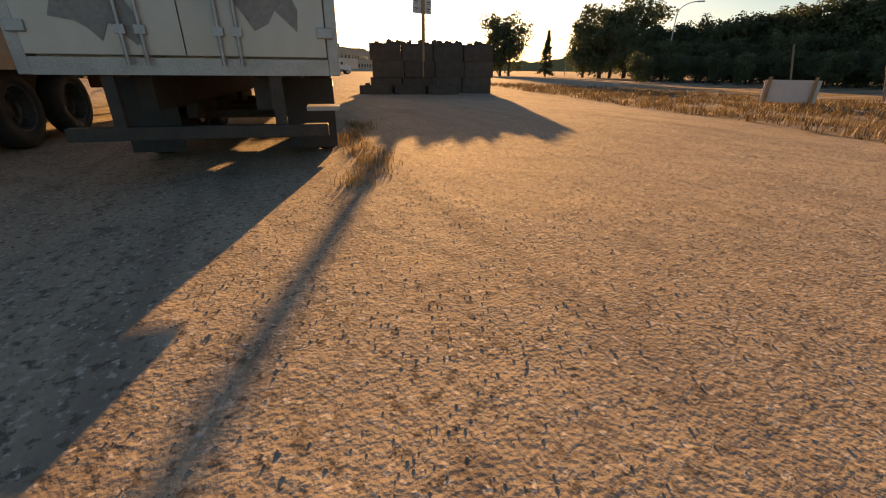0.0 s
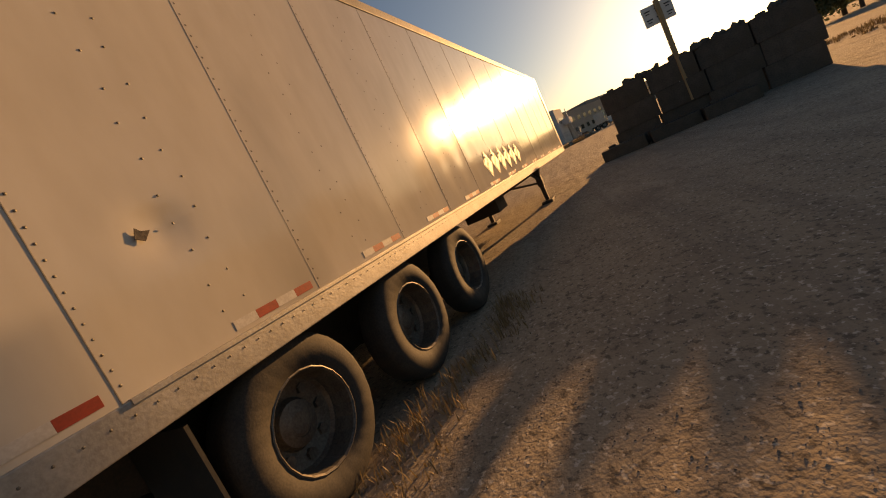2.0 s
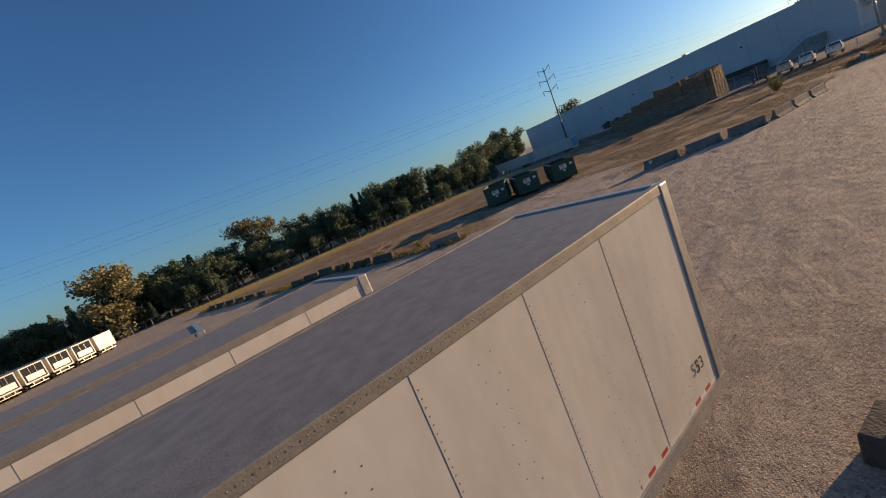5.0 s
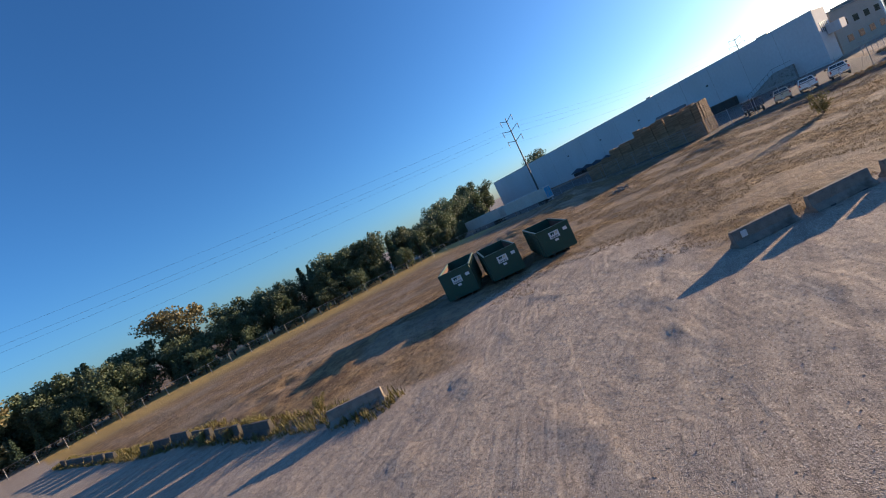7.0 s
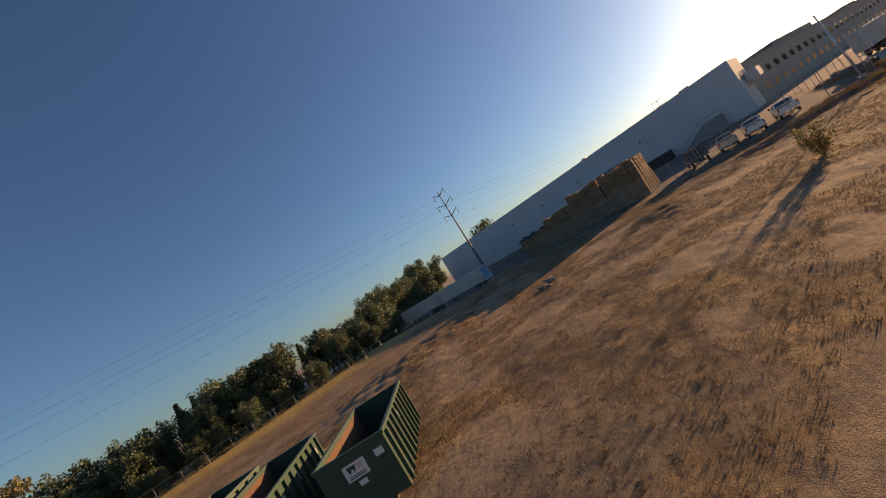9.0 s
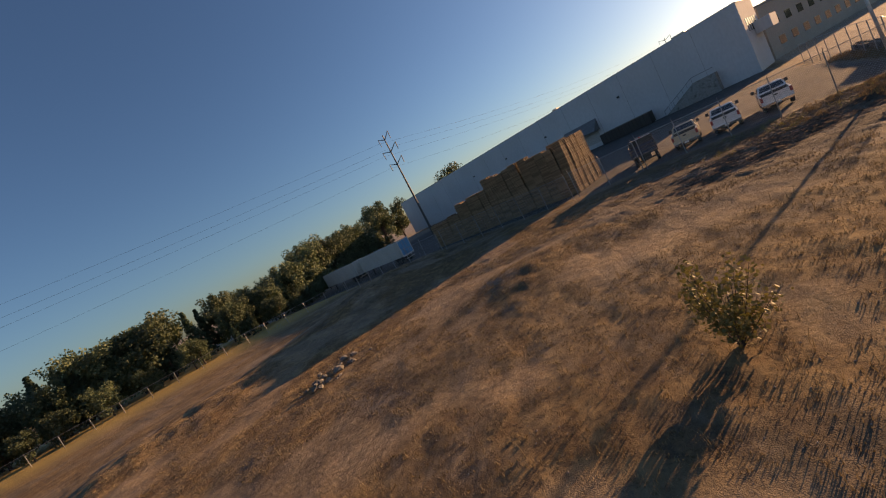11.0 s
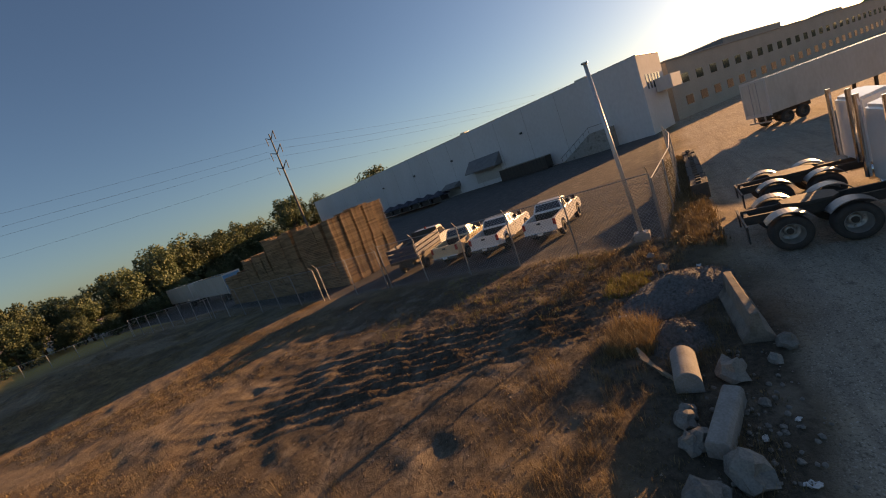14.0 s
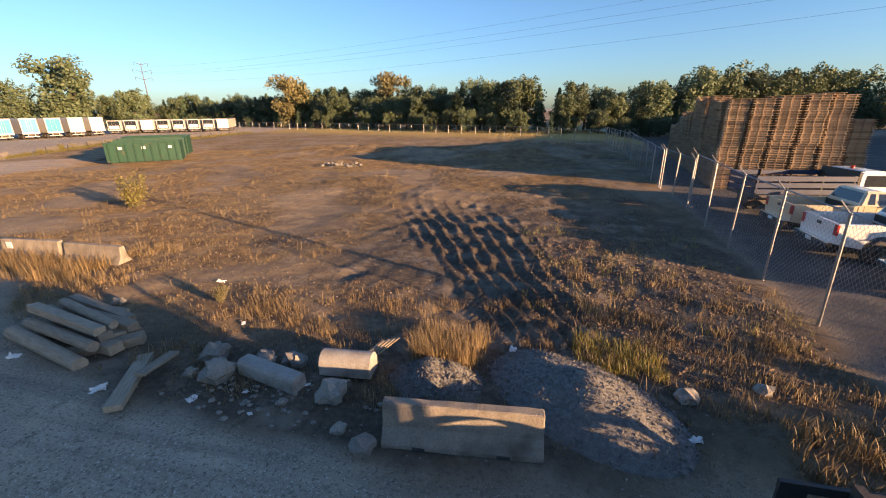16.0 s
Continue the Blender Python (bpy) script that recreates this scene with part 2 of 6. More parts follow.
def ground_mat():
    """Gravel yard, dry-grass field and bare dirt; the borders wander with noise."""
    m = bpy.data.materials.new("yard_ground")
    m.use_nodes = True
    n, l = m.node_tree.nodes, m.node_tree.links
    p = n["Principled BSDF"]
    at = n.new("ShaderNodeAttribute"); at.attribute_name = "zone"
    tc = n.new("ShaderNodeTexCoord")

    def noise_tex(scale, detail=6.0, rough=0.6):
        t = n.new("ShaderNodeTexNoise")
        t.inputs["Scale"].default_value, t.inputs["Detail"].default_value, t.inputs["Roughness"].default_value = scale, detail, rough
        l.new(tc.outputs["Object"], t.inputs[0])
        return t.outputs[0]

    def mixc(f, a, b):
        x = n.new("ShaderNodeMix"); x.data_type = "RGBA"
        for sock, v in ((x.inputs[6], a), (x.inputs[7], b)):
            if isinstance(v, tuple):
                sock.default_value = (*v, 1)
            else:
                l.new(v, sock)
        l.new(f, x.inputs[0])
        return x.outputs[2]

    def rng(v, a, b):
        r = n.new("ShaderNodeMapRange")
        r.inputs[1].default_value, r.inputs[2].default_value = a, b
        l.new(v, r.inputs[0])
        return r.outputs[0]

    big, mid, fine, grit = noise_tex(0.12), noise_tex(0.9), noise_tex(7.0), noise_tex(38.0, 3.0)
    vor = n.new("ShaderNodeTexVoronoi"); vor.inputs["Scale"].default_value = 48.0
    l.new(tc.outputs["Object"], vor.inputs[0])
    gravel = mixc(rng(grit, 0.35, 0.68), (0.285, 0.235, 0.18), (0.49, 0.41, 0.318))
    gravel = mixc(rng(mid, 0.42, 0.68), gravel, (0.47, 0.385, 0.287))
    gravel = mixc(rng(big, 0.45, 0.7), gravel, (0.36, 0.29, 0.215))
    wav = n.new("ShaderNodeTexWave")
    wav.inputs["Scale"].default_value, wav.inputs["Distortion"].default_value, wav.inputs["Detail"].default_value, wav.inputs["Detail Scale"].default_value = 0.4, 14.0, 3.0, 0.22
    turn = n.new("ShaderNodeMapping"); turn.inputs["Rotation"].default_value = (0, 0, 1.15)
    l.new(tc.outputs["Object"], turn.inputs[0])
    l.new(turn.outputs[0], wav.inputs[0])
    along = n.new("ShaderNodeMapping"); along.inputs["Rotation"].default_value = (0, 0, 0.42); along.inputs["Scale"].default_value = (0.12, 2.2, 1)
    l.new(tc.outputs["Object"], along.inputs[0])
    streak = n.new("ShaderNodeTexNoise"); streak.inputs["Scale"].default_value = 1.0; streak.inputs["Detail"].default_value = 5.0
    l.new(along.outputs[0], streak.inputs[0])
    tm = n.new("ShaderNodeMath"); tm.operation = "MULTIPLY"
    l.new(rng(wav.outputs[0], 0.72, 0.95), tm.inputs[0]); l.new(rng(noise_tex(0.35), 0.42, 0.62), tm.inputs[1])
    tread = n.new("ShaderNodeMath"); tread.operation = "MULTIPLY"
    l.new(tm.outputs[0], tread.inputs[0]); tread.inputs[1].default_value = 0.2
    gravel = mixc(tread.outputs[0], gravel, (0.52, 0.45, 0.37))
    gravel = mixc(rng(noise_tex(0.45, 4.0), 0.6, 0.72), gravel, (0.26, 0.212, 0.17))
    gravel = mixc(rng(streak.outputs[0], 0.5, 0.72), gravel, (0.27, 0.222, 0.178))
    gravel = mixc(rng(noise_tex(2.6, 7.0, 0.75), 0.53, 0.66), gravel, (0.22, 0.18, 0.142))
    gravel = mixc(rng(noise_tex(16.0, 3.0, 0.7), 0.54, 0.64), gravel, (0.17, 0.14, 0.11))
    gravel = mixc(rng(noise_tex(24.0, 2.0), 0.6, 0.68), gravel, (0.58, 0.51, 0.43))
    grass = mixc(rng(fine, 0.3, 0.7), (0.24, 0.148, 0.07), (0.12, 0.08, 0.045))
    grass = mixc(rng(mid, 0.45, 0.62), grass, (0.32, 0.218, 0.105))
    grass = mixc(rng(big, 0.5, 0.62), grass, (0.225, 0.172, 0.11))
    grass = mixc(rng(noise_tex(2.1, 7.0, 0.75), 0.52, 0.64), grass, (0.085, 0.062, 0.04))
    grass = mixc(rng(noise_tex(5.0, 6.0, 0.7), 0.57, 0.68), grass, (0.31, 0.218, 0.107))
    dirt = mixc(rng(fine, 0.3, 0.7), (0.07, 0.054, 0.039), (0.15, 0.117, 0.085))
    dirt = mixc(rng(noise_tex(0.7, 8.0, 0.7), 0.5, 0.62), dirt, (0.22, 0.178, 0.134))
    sep = n.new("ShaderNodeSeparateColor")
    l.new(at.outputs["Color"], sep.inputs[0])
    col = mixc(sep.outputs[0], gravel, grass)
    col = mixc(sep.outputs[1], col, dirt)
    col = mixc(sep.outputs[2], col, mixc(rng(mid, 0.4, 0.6), (0.48, 0.34, 0.11), (0.42, 0.3, 0.1)))
    pv = n.new("ShaderNodeAttribute"); pv.attribute_name = "paved"
    tar = mixc(rng(grit, 0.35, 0.68), (0.06, 0.056, 0.052), (0.12, 0.112, 0.104))
    tar = mixc(rng(mid, 0.5, 0.68), tar, (0.15, 0.135, 0.118))
    col = mixc(pv.outputs["Fac"], col, tar)
    l.new(col, p.inputs["Base Color"])
    p.inputs["Roughness"].default_value = 0.95
    p.inputs["Specular IOR Level"].default_value = 0.2
    sf = n.new("ShaderNodeMath"); sf.operation = "MULTIPLY"
    l.new(fine, sf.inputs[0]); sf.inputs[1].default_value = 0.28
    ad = n.new("ShaderNodeMath"); ad.operation = "MULTIPLY_ADD"
    l.new(grit, ad.inputs[0]); ad.inputs[1].default_value = 0.4; l.new(sf.outputs[0], ad.inputs[2])
    ad2 = n.new("ShaderNodeMath"); ad2.operation = "MULTIPLY_ADD"
    l.new(vor.outputs[0], ad2.inputs[0]); ad2.inputs[1].default_value = -0.15; l.new(ad.outputs[0], ad2.inputs[2])
    ad3 = n.new("ShaderNodeMath"); ad3.operation = "MULTIPLY_ADD"
    l.new(noise_tex(1.6, 4.0), ad3.inputs[0]); ad3.inputs[1].default_value = 1.4; l.new(ad2.outputs[0], ad3.inputs[2])
    ad5 = n.new("ShaderNodeMath"); ad5.operation = "MULTIPLY_ADD"
    l.new(streak.outputs[0], ad5.inputs[0]); ad5.inputs[1].default_value = 0.5; l.new(ad3.outputs[0], ad5.inputs[2])
    ad4 = n.new("ShaderNodeMath"); ad4.operation = "MULTIPLY_ADD"
    l.new(tm.outputs[0], ad4.inputs[0]); ad4.inputs[1].default_value = 0.2; l.new(ad5.outputs[0], ad4.inputs[2])
    bp = n.new("ShaderNodeBump")
    bp.inputs["Distance"].default_value = 0.1
    st = n.new("ShaderNodeMath"); st.operation = "MULTIPLY"
    l.new(at.outputs["Alpha"], st.inputs[0]); st.inputs[1].default_value = 0.85
    l.new(st.outputs[0], bp.inputs["Strength"])
    l.new(ad4.outputs[0], bp.inputs["Height"])
    l.new(bp.outputs[0], p.inputs["Normal"])
    return m


M_GROUND = ground_mat()


# ---- mesh helpers ----
def box(bm, x0, x1, y0, y1, z0, z1, bev=0.0):
    r = bmesh.ops.create_cube(bm, size=1.0, matrix=Matrix.LocRotScale(((x0 + x1) / 2, (y0 + y1) / 2, (z0 + z1) / 2), None, (abs(x1 - x0), abs(y1 - y0), abs(z1 - z0))))
    if bev:
        es = list({e for v in r["verts"] for e in v.link_edges})
        bmesh.ops.bevel(bm, geom=es, offset=bev, segments=2, affect="EDGES", profile=0.6)


def cyl(bm, a, b, r0, r1=None, seg=12, caps=True):
    a, b = Vector(a), Vector(b)
    d = b - a
    m = Matrix.Translation((a + b) / 2) @ d.to_track_quat("Z", "Y").to_matrix().to_4x4()
    bmesh.ops.create_cone(bm, cap_ends=caps, segments=seg, radius1=r0, radius2=r0 if r1 is None else r1, depth=d.length, matrix=m)


def prism(bm, pts, y0, y1, axis="y"):
    """A polygon in the x-z plane (axis y) or x-y plane (axis z), or y-z plane (axis x), drawn out from y0 to y1."""
    def at(p, d):
        return (p[0], d, p[1]) if axis == "y" else (p[0], p[1], d) if axis == "z" else (d, p[0], p[1])
    a = [bm.verts.new(at(p, y0)) for p in pts]
    b = [bm.verts.new(at(p, y1)) for p in pts]
    k = len(pts)
    fs = [bm.faces.new(a), bm.faces.new(b[::-1])]
    for i in range(k):
        fs.append(bm.faces.new((a[i], b[i], b[(i + 1) % k], a[(i + 1) % k])))
    bmesh.ops.recalc_face_normals(bm, faces=fs)


def done(name, bm, material, smooth=False):
    me = bpy.data.meshes.new(name)
    bm.to_mesh(me)
    bm.free()
    me.materials.append(material)
    if smooth:
        for q in me.polygons:
            q.use_smooth = True
    return me


def part(name, bm, material, parent, label="", smooth=False):
    ob = new(name, done(name, bm, material, smooth))
    ob.parent = parent
    if label:
        ob["label"] = label
    return ob


def thing(name, m, label, category, group="", kind=""):
    ob = new(name)
    ob.empty_display_size = 0.2
    ob.matrix_basis = m
    return tagged(ob, label, category, group, kind)


def share(name, ob, m, parent=None):
    """Another object on the same mesh."""
    o = new(name, ob.data)
    o.parent = parent if parent is not None else ob.parent
    o.matrix_basis = m
    return o


def quick(name, fn, material, parent, label="", smooth=False):
    bm = bmesh.new()
    fn(bm)
    return part(name, bm, material, parent, label, smooth)


# ---- the ground ----
def smooth(a, b, v):
    t = np.clip((v - a) / (b - a), 0, 1)
    return t * t * (3 - 2 * t)


def waves(x, y, seed, size):
    """Cheap smooth noise from summed sines."""
    r = np.random.RandomState(seed)
    out = 0
    for k in range(7):
        ang, ph = r.uniform(0, 6.28), r.uniform(0, 6.28)
        f = 6.28 / size * r.uniform(0.6, 2.2)
        out = out + np.sin((x * math.cos(ang) + y * math.sin(ang)) * f + ph)
    return out / 7


def border(x):
    """y of the line of barriers between the gravel lane in the south and the field."""
    return np.interp(x, [-400, -62, -57, -52, -45, -39, -12, -6, -3, 4, 13, 60], [160, 120, 48, 34, 23, 16.5, 10.2, 5.3, 4.4, 3.8, 3.9, 3.2])


def height(x, y):
    z = 0.05 * waves(x, y, 3, 9.0) + 0.025 * waves(x, y, 5, 2.6)
    field = smooth(0.0, 4.0, y - border(x))
    z = z * (0.5 + 0.9 * field)
    # uneven dug-over field
    z = z + field * smooth(-34, -28, x) * (1 - smooth(9, 12, x)) * (0.07 * waves(x, y, 91, 4.5) + 0.045 * waves(x, y, 92, 1.7))
    # deep wheel ruts in the mud
    u, v = x - 4.95 + 0.38 * (y - 13), y
    half = 1.35 + 0.1 * (np.clip(y, 7, 24) - 7)
    lane = np.exp(-(u / (1.15 * half)) ** 4) * smooth(6.6, 8.0, y) * (1 - smooth(15, 24, y)) * np.clip(0.75 + 0.7 * waves(x, y, 74, 3.5), 0.2, 1.2)
    ph = 3.1416 * 3.5 * (u + 0.1 * np.sin(v * 0.7) + 0.13 * waves(x, y, 71, 4.5)) / half
    z = z + lane * ((0.19 + 0.12 * waves(x, y, 76, 5.0)) * np.exp(-(np.sin(ph) / 0.42) ** 2) - 0.09 + 0.035 * waves(x, y, 72, 1.3) + 0.03 * waves(x, y, 77, 0.5))
    # rough dug soil between ruts and fence
    z = z + 0.09 * np.abs(waves(x, y, 73, 1.0)) * smooth(6.5, 8.0, x + 0.3 * (y - 9)) * (1 - smooth(12.2, 12.8, x)) * smooth(5.6, 6.6, y) * (1 - smooth(15, 18, y))
    # low spoil heaps
    for cx, cy, h, r in ((-4.0, 26.0, 0.45, 3.2), (0.5, 22.5, 0.3, 2.2), (-16, 48, 0.9, 6), (2, 47, 0.8, 6), (9, 50, 0.9, 5), (-52, 52, 0.7, 5), (-48, 44, 0.5, 4)):
        z = z + h * np.exp(-(((x - cx) / (1.6 * r)) ** 2 + ((y - cy) / r) ** 2)) * (1 + 0.22 * waves(x, y, 9, 3.2))
    # churned patches on the gravel yard
    z = z + 0.16 * np.maximum(0, waves(x, y, 81, 5.0) + 0.5 * waves(x, y, 82, 1.8) - 0.3) * smooth(-76, -68, x) * (1 - smooth(-42, -36, x)) * smooth(12, 18, y)
    z = z + 0.03 * waves(x, y, 83, 1.5) * smooth(-76, -68, x) * (1 - smooth(-42, -36, x)) * smooth(10, 16, y)
    # berm along the yard fence
    z = z + 0.35 * np.exp(-(((y - 5.0 - 0.25 * waves(x, y, 4, 4)) / 0.9) ** 2)) * smooth(8.5, 10.5, x) * (1 - smooth(34, 40, x))
    z = z - 0.9 * smooth(50, 60, y) * smooth(19, 26, x)
    return z


def axis_steps(lo, hi, step, far):
    mid = np.arange(lo, hi + 1e-6, step)
    out, s = [], step
    d = 0
    while d < far:
        s *= 1.25
        d += s
        out.append(d)
    out = np.array(out)
    return np.concatenate([lo - out[::-1], mid, hi + out])


def denser(g, lo, hi, step):
    return np.concatenate([g[g < lo], np.arange(lo, hi, step), g[g >= hi]])


gx = denser(axis_steps(-104, 34, 0.42, 2200), -1, 12.6, 0.1)
gy = denser(axis_steps(-2, 56, 0.36, 2200), 4, 27, 0.2)
X, Y = np.meshgrid(gx, gy)
Z = height(X, Y) * (1 - smooth(150, 300, np.hypot(X + 30, Y - 20)))
nx, ny = len(gx), len(gy)
verts = np.stack([X, Y, Z], -1).reshape(-1, 3)
i = np.arange(nx * ny).reshape(ny, nx)
faces = np.stack([i[:-1, :-1], i[:-1, 1:], i[1:, 1:], i[1:, :-1]], -1).reshape(-1, 4)
me = bpy.data.meshes.new("ground")
me.from_pydata(verts.tolist(), [], faces.tolist())
me.polygons.foreach_set("use_smooth", [True] * len(me.polygons))
zone = np.zeros((nx * ny, 4)); zone[:, 3] = 1
xf, yf = X.ravel(), Y.ravel()
wob = 1.6 * waves(xf, yf, 11, 6.0)
field = smooth(-0.6, 1.4, yf - border(xf) + wob * 0.6) * smooth(0.8, 1.15, np.hypot((xf + 44.5) / 7.0, (yf - 31) / 6.5) + 0.12 * wob)
yard = smooth(-0.5, 0.5, xf - np.interp(yf, [0, 5, 9.5, 16, 27, 80], [12.4, 12.6, 13.2, 13.8, 14.6, 26])) * smooth(-0.4, 0.4, yf - 6.0)
bare = smooth(-0.1, 0.35, waves(xf, yf, 21, 13.0) + 0.35 * waves(xf, yf, 22, 4.0)) * 0.75
mud = np.exp(-((xf - 7.0) / 7.5) ** 2 - ((yf - 13.5) / 8.5) ** 2) * 1.9
track = np.exp(-(((yf - 30 + 0.12 * (xf + 20)) / 3.0) ** 2)) * smooth(-34, -24, xf) * (1 - smooth(-2, 6, xf)) * 0.4
verge = smooth(0, 1.0, 8.6 - yf - 0.27 * (xf + 90) + wob * 0.3) * (1 - smooth(-70, -62, xf))
zone[:, 0] = np.clip(field * (1 - yard) * (1 - 0.45 * bare) + verge * smooth(0.2, 0.6, 0.5 + 0.6 * waves(xf, yf, 30, 5)), 0, 1)
edge = 1.3 * np.exp(-((xf - 1.5) / 6.0) ** 4 - ((yf - 4.9) / 1.5) ** 2)
# dug soil patches; their dark tone also carries the self-shade of rough backlit ground
soil_shade = 0.7 * smooth(-0.1, 0.5, waves(xf, yf, 23, 9.0) + 0.4 * waves(xf, yf, 24, 3.0)) * smooth(-40, -30, xf)
zone[:, 1] = np.clip((mud + track + edge + soil_shade * (1 - bare)) * field * (1 - yard), 0, 1)
zone[:, 2] = smooth(68, 84, yf + 0.3 * xf) * field * (1 - yard) * (1 - smooth(110, 140, yf)) * 0.85
# how deeply the surface is churned: the rolled lane least
zone[:, 3] = 0.22 + 0.55 * smooth(-82, -72, xf) + 0.23 * field * (1 - yard) - 0.5 * yard
lay = me.color_attributes.new("zone", "FLOAT_COLOR", "POINT")
lay.data.foreach_set("color", zone.ravel())
paved = yard * (1 - smooth(90, 110, yf)) * (1 - smooth(80, 100, xf))
me.attributes.new("paved", "FLOAT", "POINT").data.foreach_set("value", paved)
me.materials.append(M_GROUND)
ground = tagged(new("ground", me), "pale gravel yard and dry grassy field with muddy wheel ruts", "ground", kind="structure")


def gz(x, y):
    return float(height(np.array(float(x)), np.array(float(y))))

# ---- buildings ----
def warehouse():
    B0, ang, L, W, H = (72.0, 6.6), 72.5, 120.0, 11.0, 12.85
    t = thing("warehouse", pose(*B0, 0, 0, 0, ang), "long white tilt-up concrete warehouse beside the yard", "building")
    # local x runs along the long wall, local -y is inside, +y faces the yard
    def walls(bm):
        box(bm, 0, L, -0.25, 0, -0.5, H)
        box(bm, 0, 0.25, -W, -0.252, -0.5, H)
        box(bm, L - 0.25, L, -W, -0.252, -0.5, H)
        box(bm, 0.252, L - 0.252, -W, -W + 0.25, -0.5, H)
    quick("wall", walls, M_WALL, t)
    quick("roof", lambda bm: box(bm, 0.26, L - 0.26, -W + 0.26, -0.26, H - 0.6, H - 0.4), M_ROOF, t)
    def coping(bm):
        box(bm, -0.06, L + 0.06, -0.3, 0.06, H, H + 0.12)
        box(bm, -0.06, 0.3, -W, -0.302, H, H + 0.12)
    quick("coping", coping, M_ALU, t)
    for k in range(1, 14):
        quick("panel_joint", lambda bm: box(bm, k * 7.6, k * 7.6 + 0.05, 0.0, 0.012, 0, H), M_CONC, t)
    quick("roof_vent", lambda bm: box(bm, 8.6, 11.0, -3.0, -0.8, H - 0.4, H + 0.45, 0.05), M_ALU, t)
    quick("roof_vent", lambda bm: box(bm, 40, 41.4, -3.0, -1.5, H - 0.4, H + 0.6, 0.05), M_ALU, t)
    for x, w, z0, z1, d in ((31.0, 9.2, 3.8, 6.5, 2.8), (45.0, 5.0, 1.9, 3.2, 2.6)):
        def canopy(bm):
            prism(bm, [(0.02, z1), (d, z0 + 0.25), (d, z0), (0.02, z0)], x, x + w, "x")
        quick("dock_canopy", canopy, M_ROOF, t, "dark sloped canopy over a loading door")
        quick("dock_door", lambda bm: [box(bm, x + 0.6 + 0.0, x + w - 0.6, 0.004, 0.05, 1.0 if z0 > 3 else 0.1, z0 - 0.05)], M_ALU if x > 20 else M_WHITEP, t, "pale roll-up loading door")
    # ramp with a rail up to the end door
    quick("ramp", lambda bm: prism(bm, [(16.5, -0.2), (9.8, 3.6), (6.0, 3.6), (6.0, -0.2)], 0.02, 1.7), M_CONC, t, "sloping concrete ramp against the wall")
    def ramp_rail(bm):
        cyl(bm, (16.5, 1.6, 0.9), (9.8, 1.6, 4.65), 0.035, seg=8)
        cyl(bm, (9.8, 1.6, 4.65), (6.0, 1.6, 4.65), 0.035, seg=8)
        for k in range(7):
            cyl(bm, (16.3 - 1.07 * k, 1.6, 0.61 * k - 0.1), (16.3 - 1.07 * k, 1.6, 1.0 + 0.6 * k), 0.025, seg=6)
    quick("handrail", ramp_rail, M_DARKSTEEL, t, "dark steel handrail")
    # tall windows in the sunlit end wall
    for k in range(5):
        quick("end_window", lambda bm: box(bm, -0.03, 0.06, -2.2 - k * 1.5 - 0.7, -2.2 - k * 1.5, H - 5.6, H - 3.2), M_GLASS, t)
    for k, x in enumerate((24, 45, 60, 75)):
        quick("wall_lamp", lambda bm: box(bm, x, x + 0.5, 0.0, 0.35, 8.0, 8.4, 0.05), M_BLACKPL, t)
    quick("annex", lambda bm: box(bm, -2.6, -0.1, -W, -5.5, H - 6.6, H - 4.4, 0.04), M_WALL, t, "small white boxed projection")
    return t


def factory():
    t = thing("factory", pose(87, 2.4, 0, 0, 0, -30), "far tan factory with rows of dark windows", "building")
    L, W, H = 150, 30, 11.0
    quick("wall", lambda bm: box(bm, 0, L, 0, W, -0.5, H), M_WALL2, t)
    quick("roof", lambda bm: [box(bm, -0.2, L + 0.2, -0.2, W + 0.2, H, H + 0.35), box(bm, 30, 62, 3, 12, H + 0.352, H + 2.0), box(bm, 95, 110, 3, 12, H + 0.352, H + 1.4)], M_ROOF, t)
    w = None
    for k in range(26):
        for r in range(2):
            m = pose(4 + k * 5.6, -0.02, 2.2 + r * 4.2)
            if w is None:
                w = quick("window", lambda bm: box(bm, 0, 2.6, -0.02, 0.05, 0, 1.7), M_GLASS, t)
                w.matrix_basis = m
            else:
                share("window", w, m)
    return t


warehouse()
factory()


M_TENT = mat("faded_dark_tent_cloth", (0.05, 0.06, 0.085), (0.036, 0.044, 0.065), 0.7, scale=3, fine=30, bump=0.2)
WB = Matrix.LocRotScale((72.0, 6.6, 0), Euler((0, 0, radians(72.5))), None)


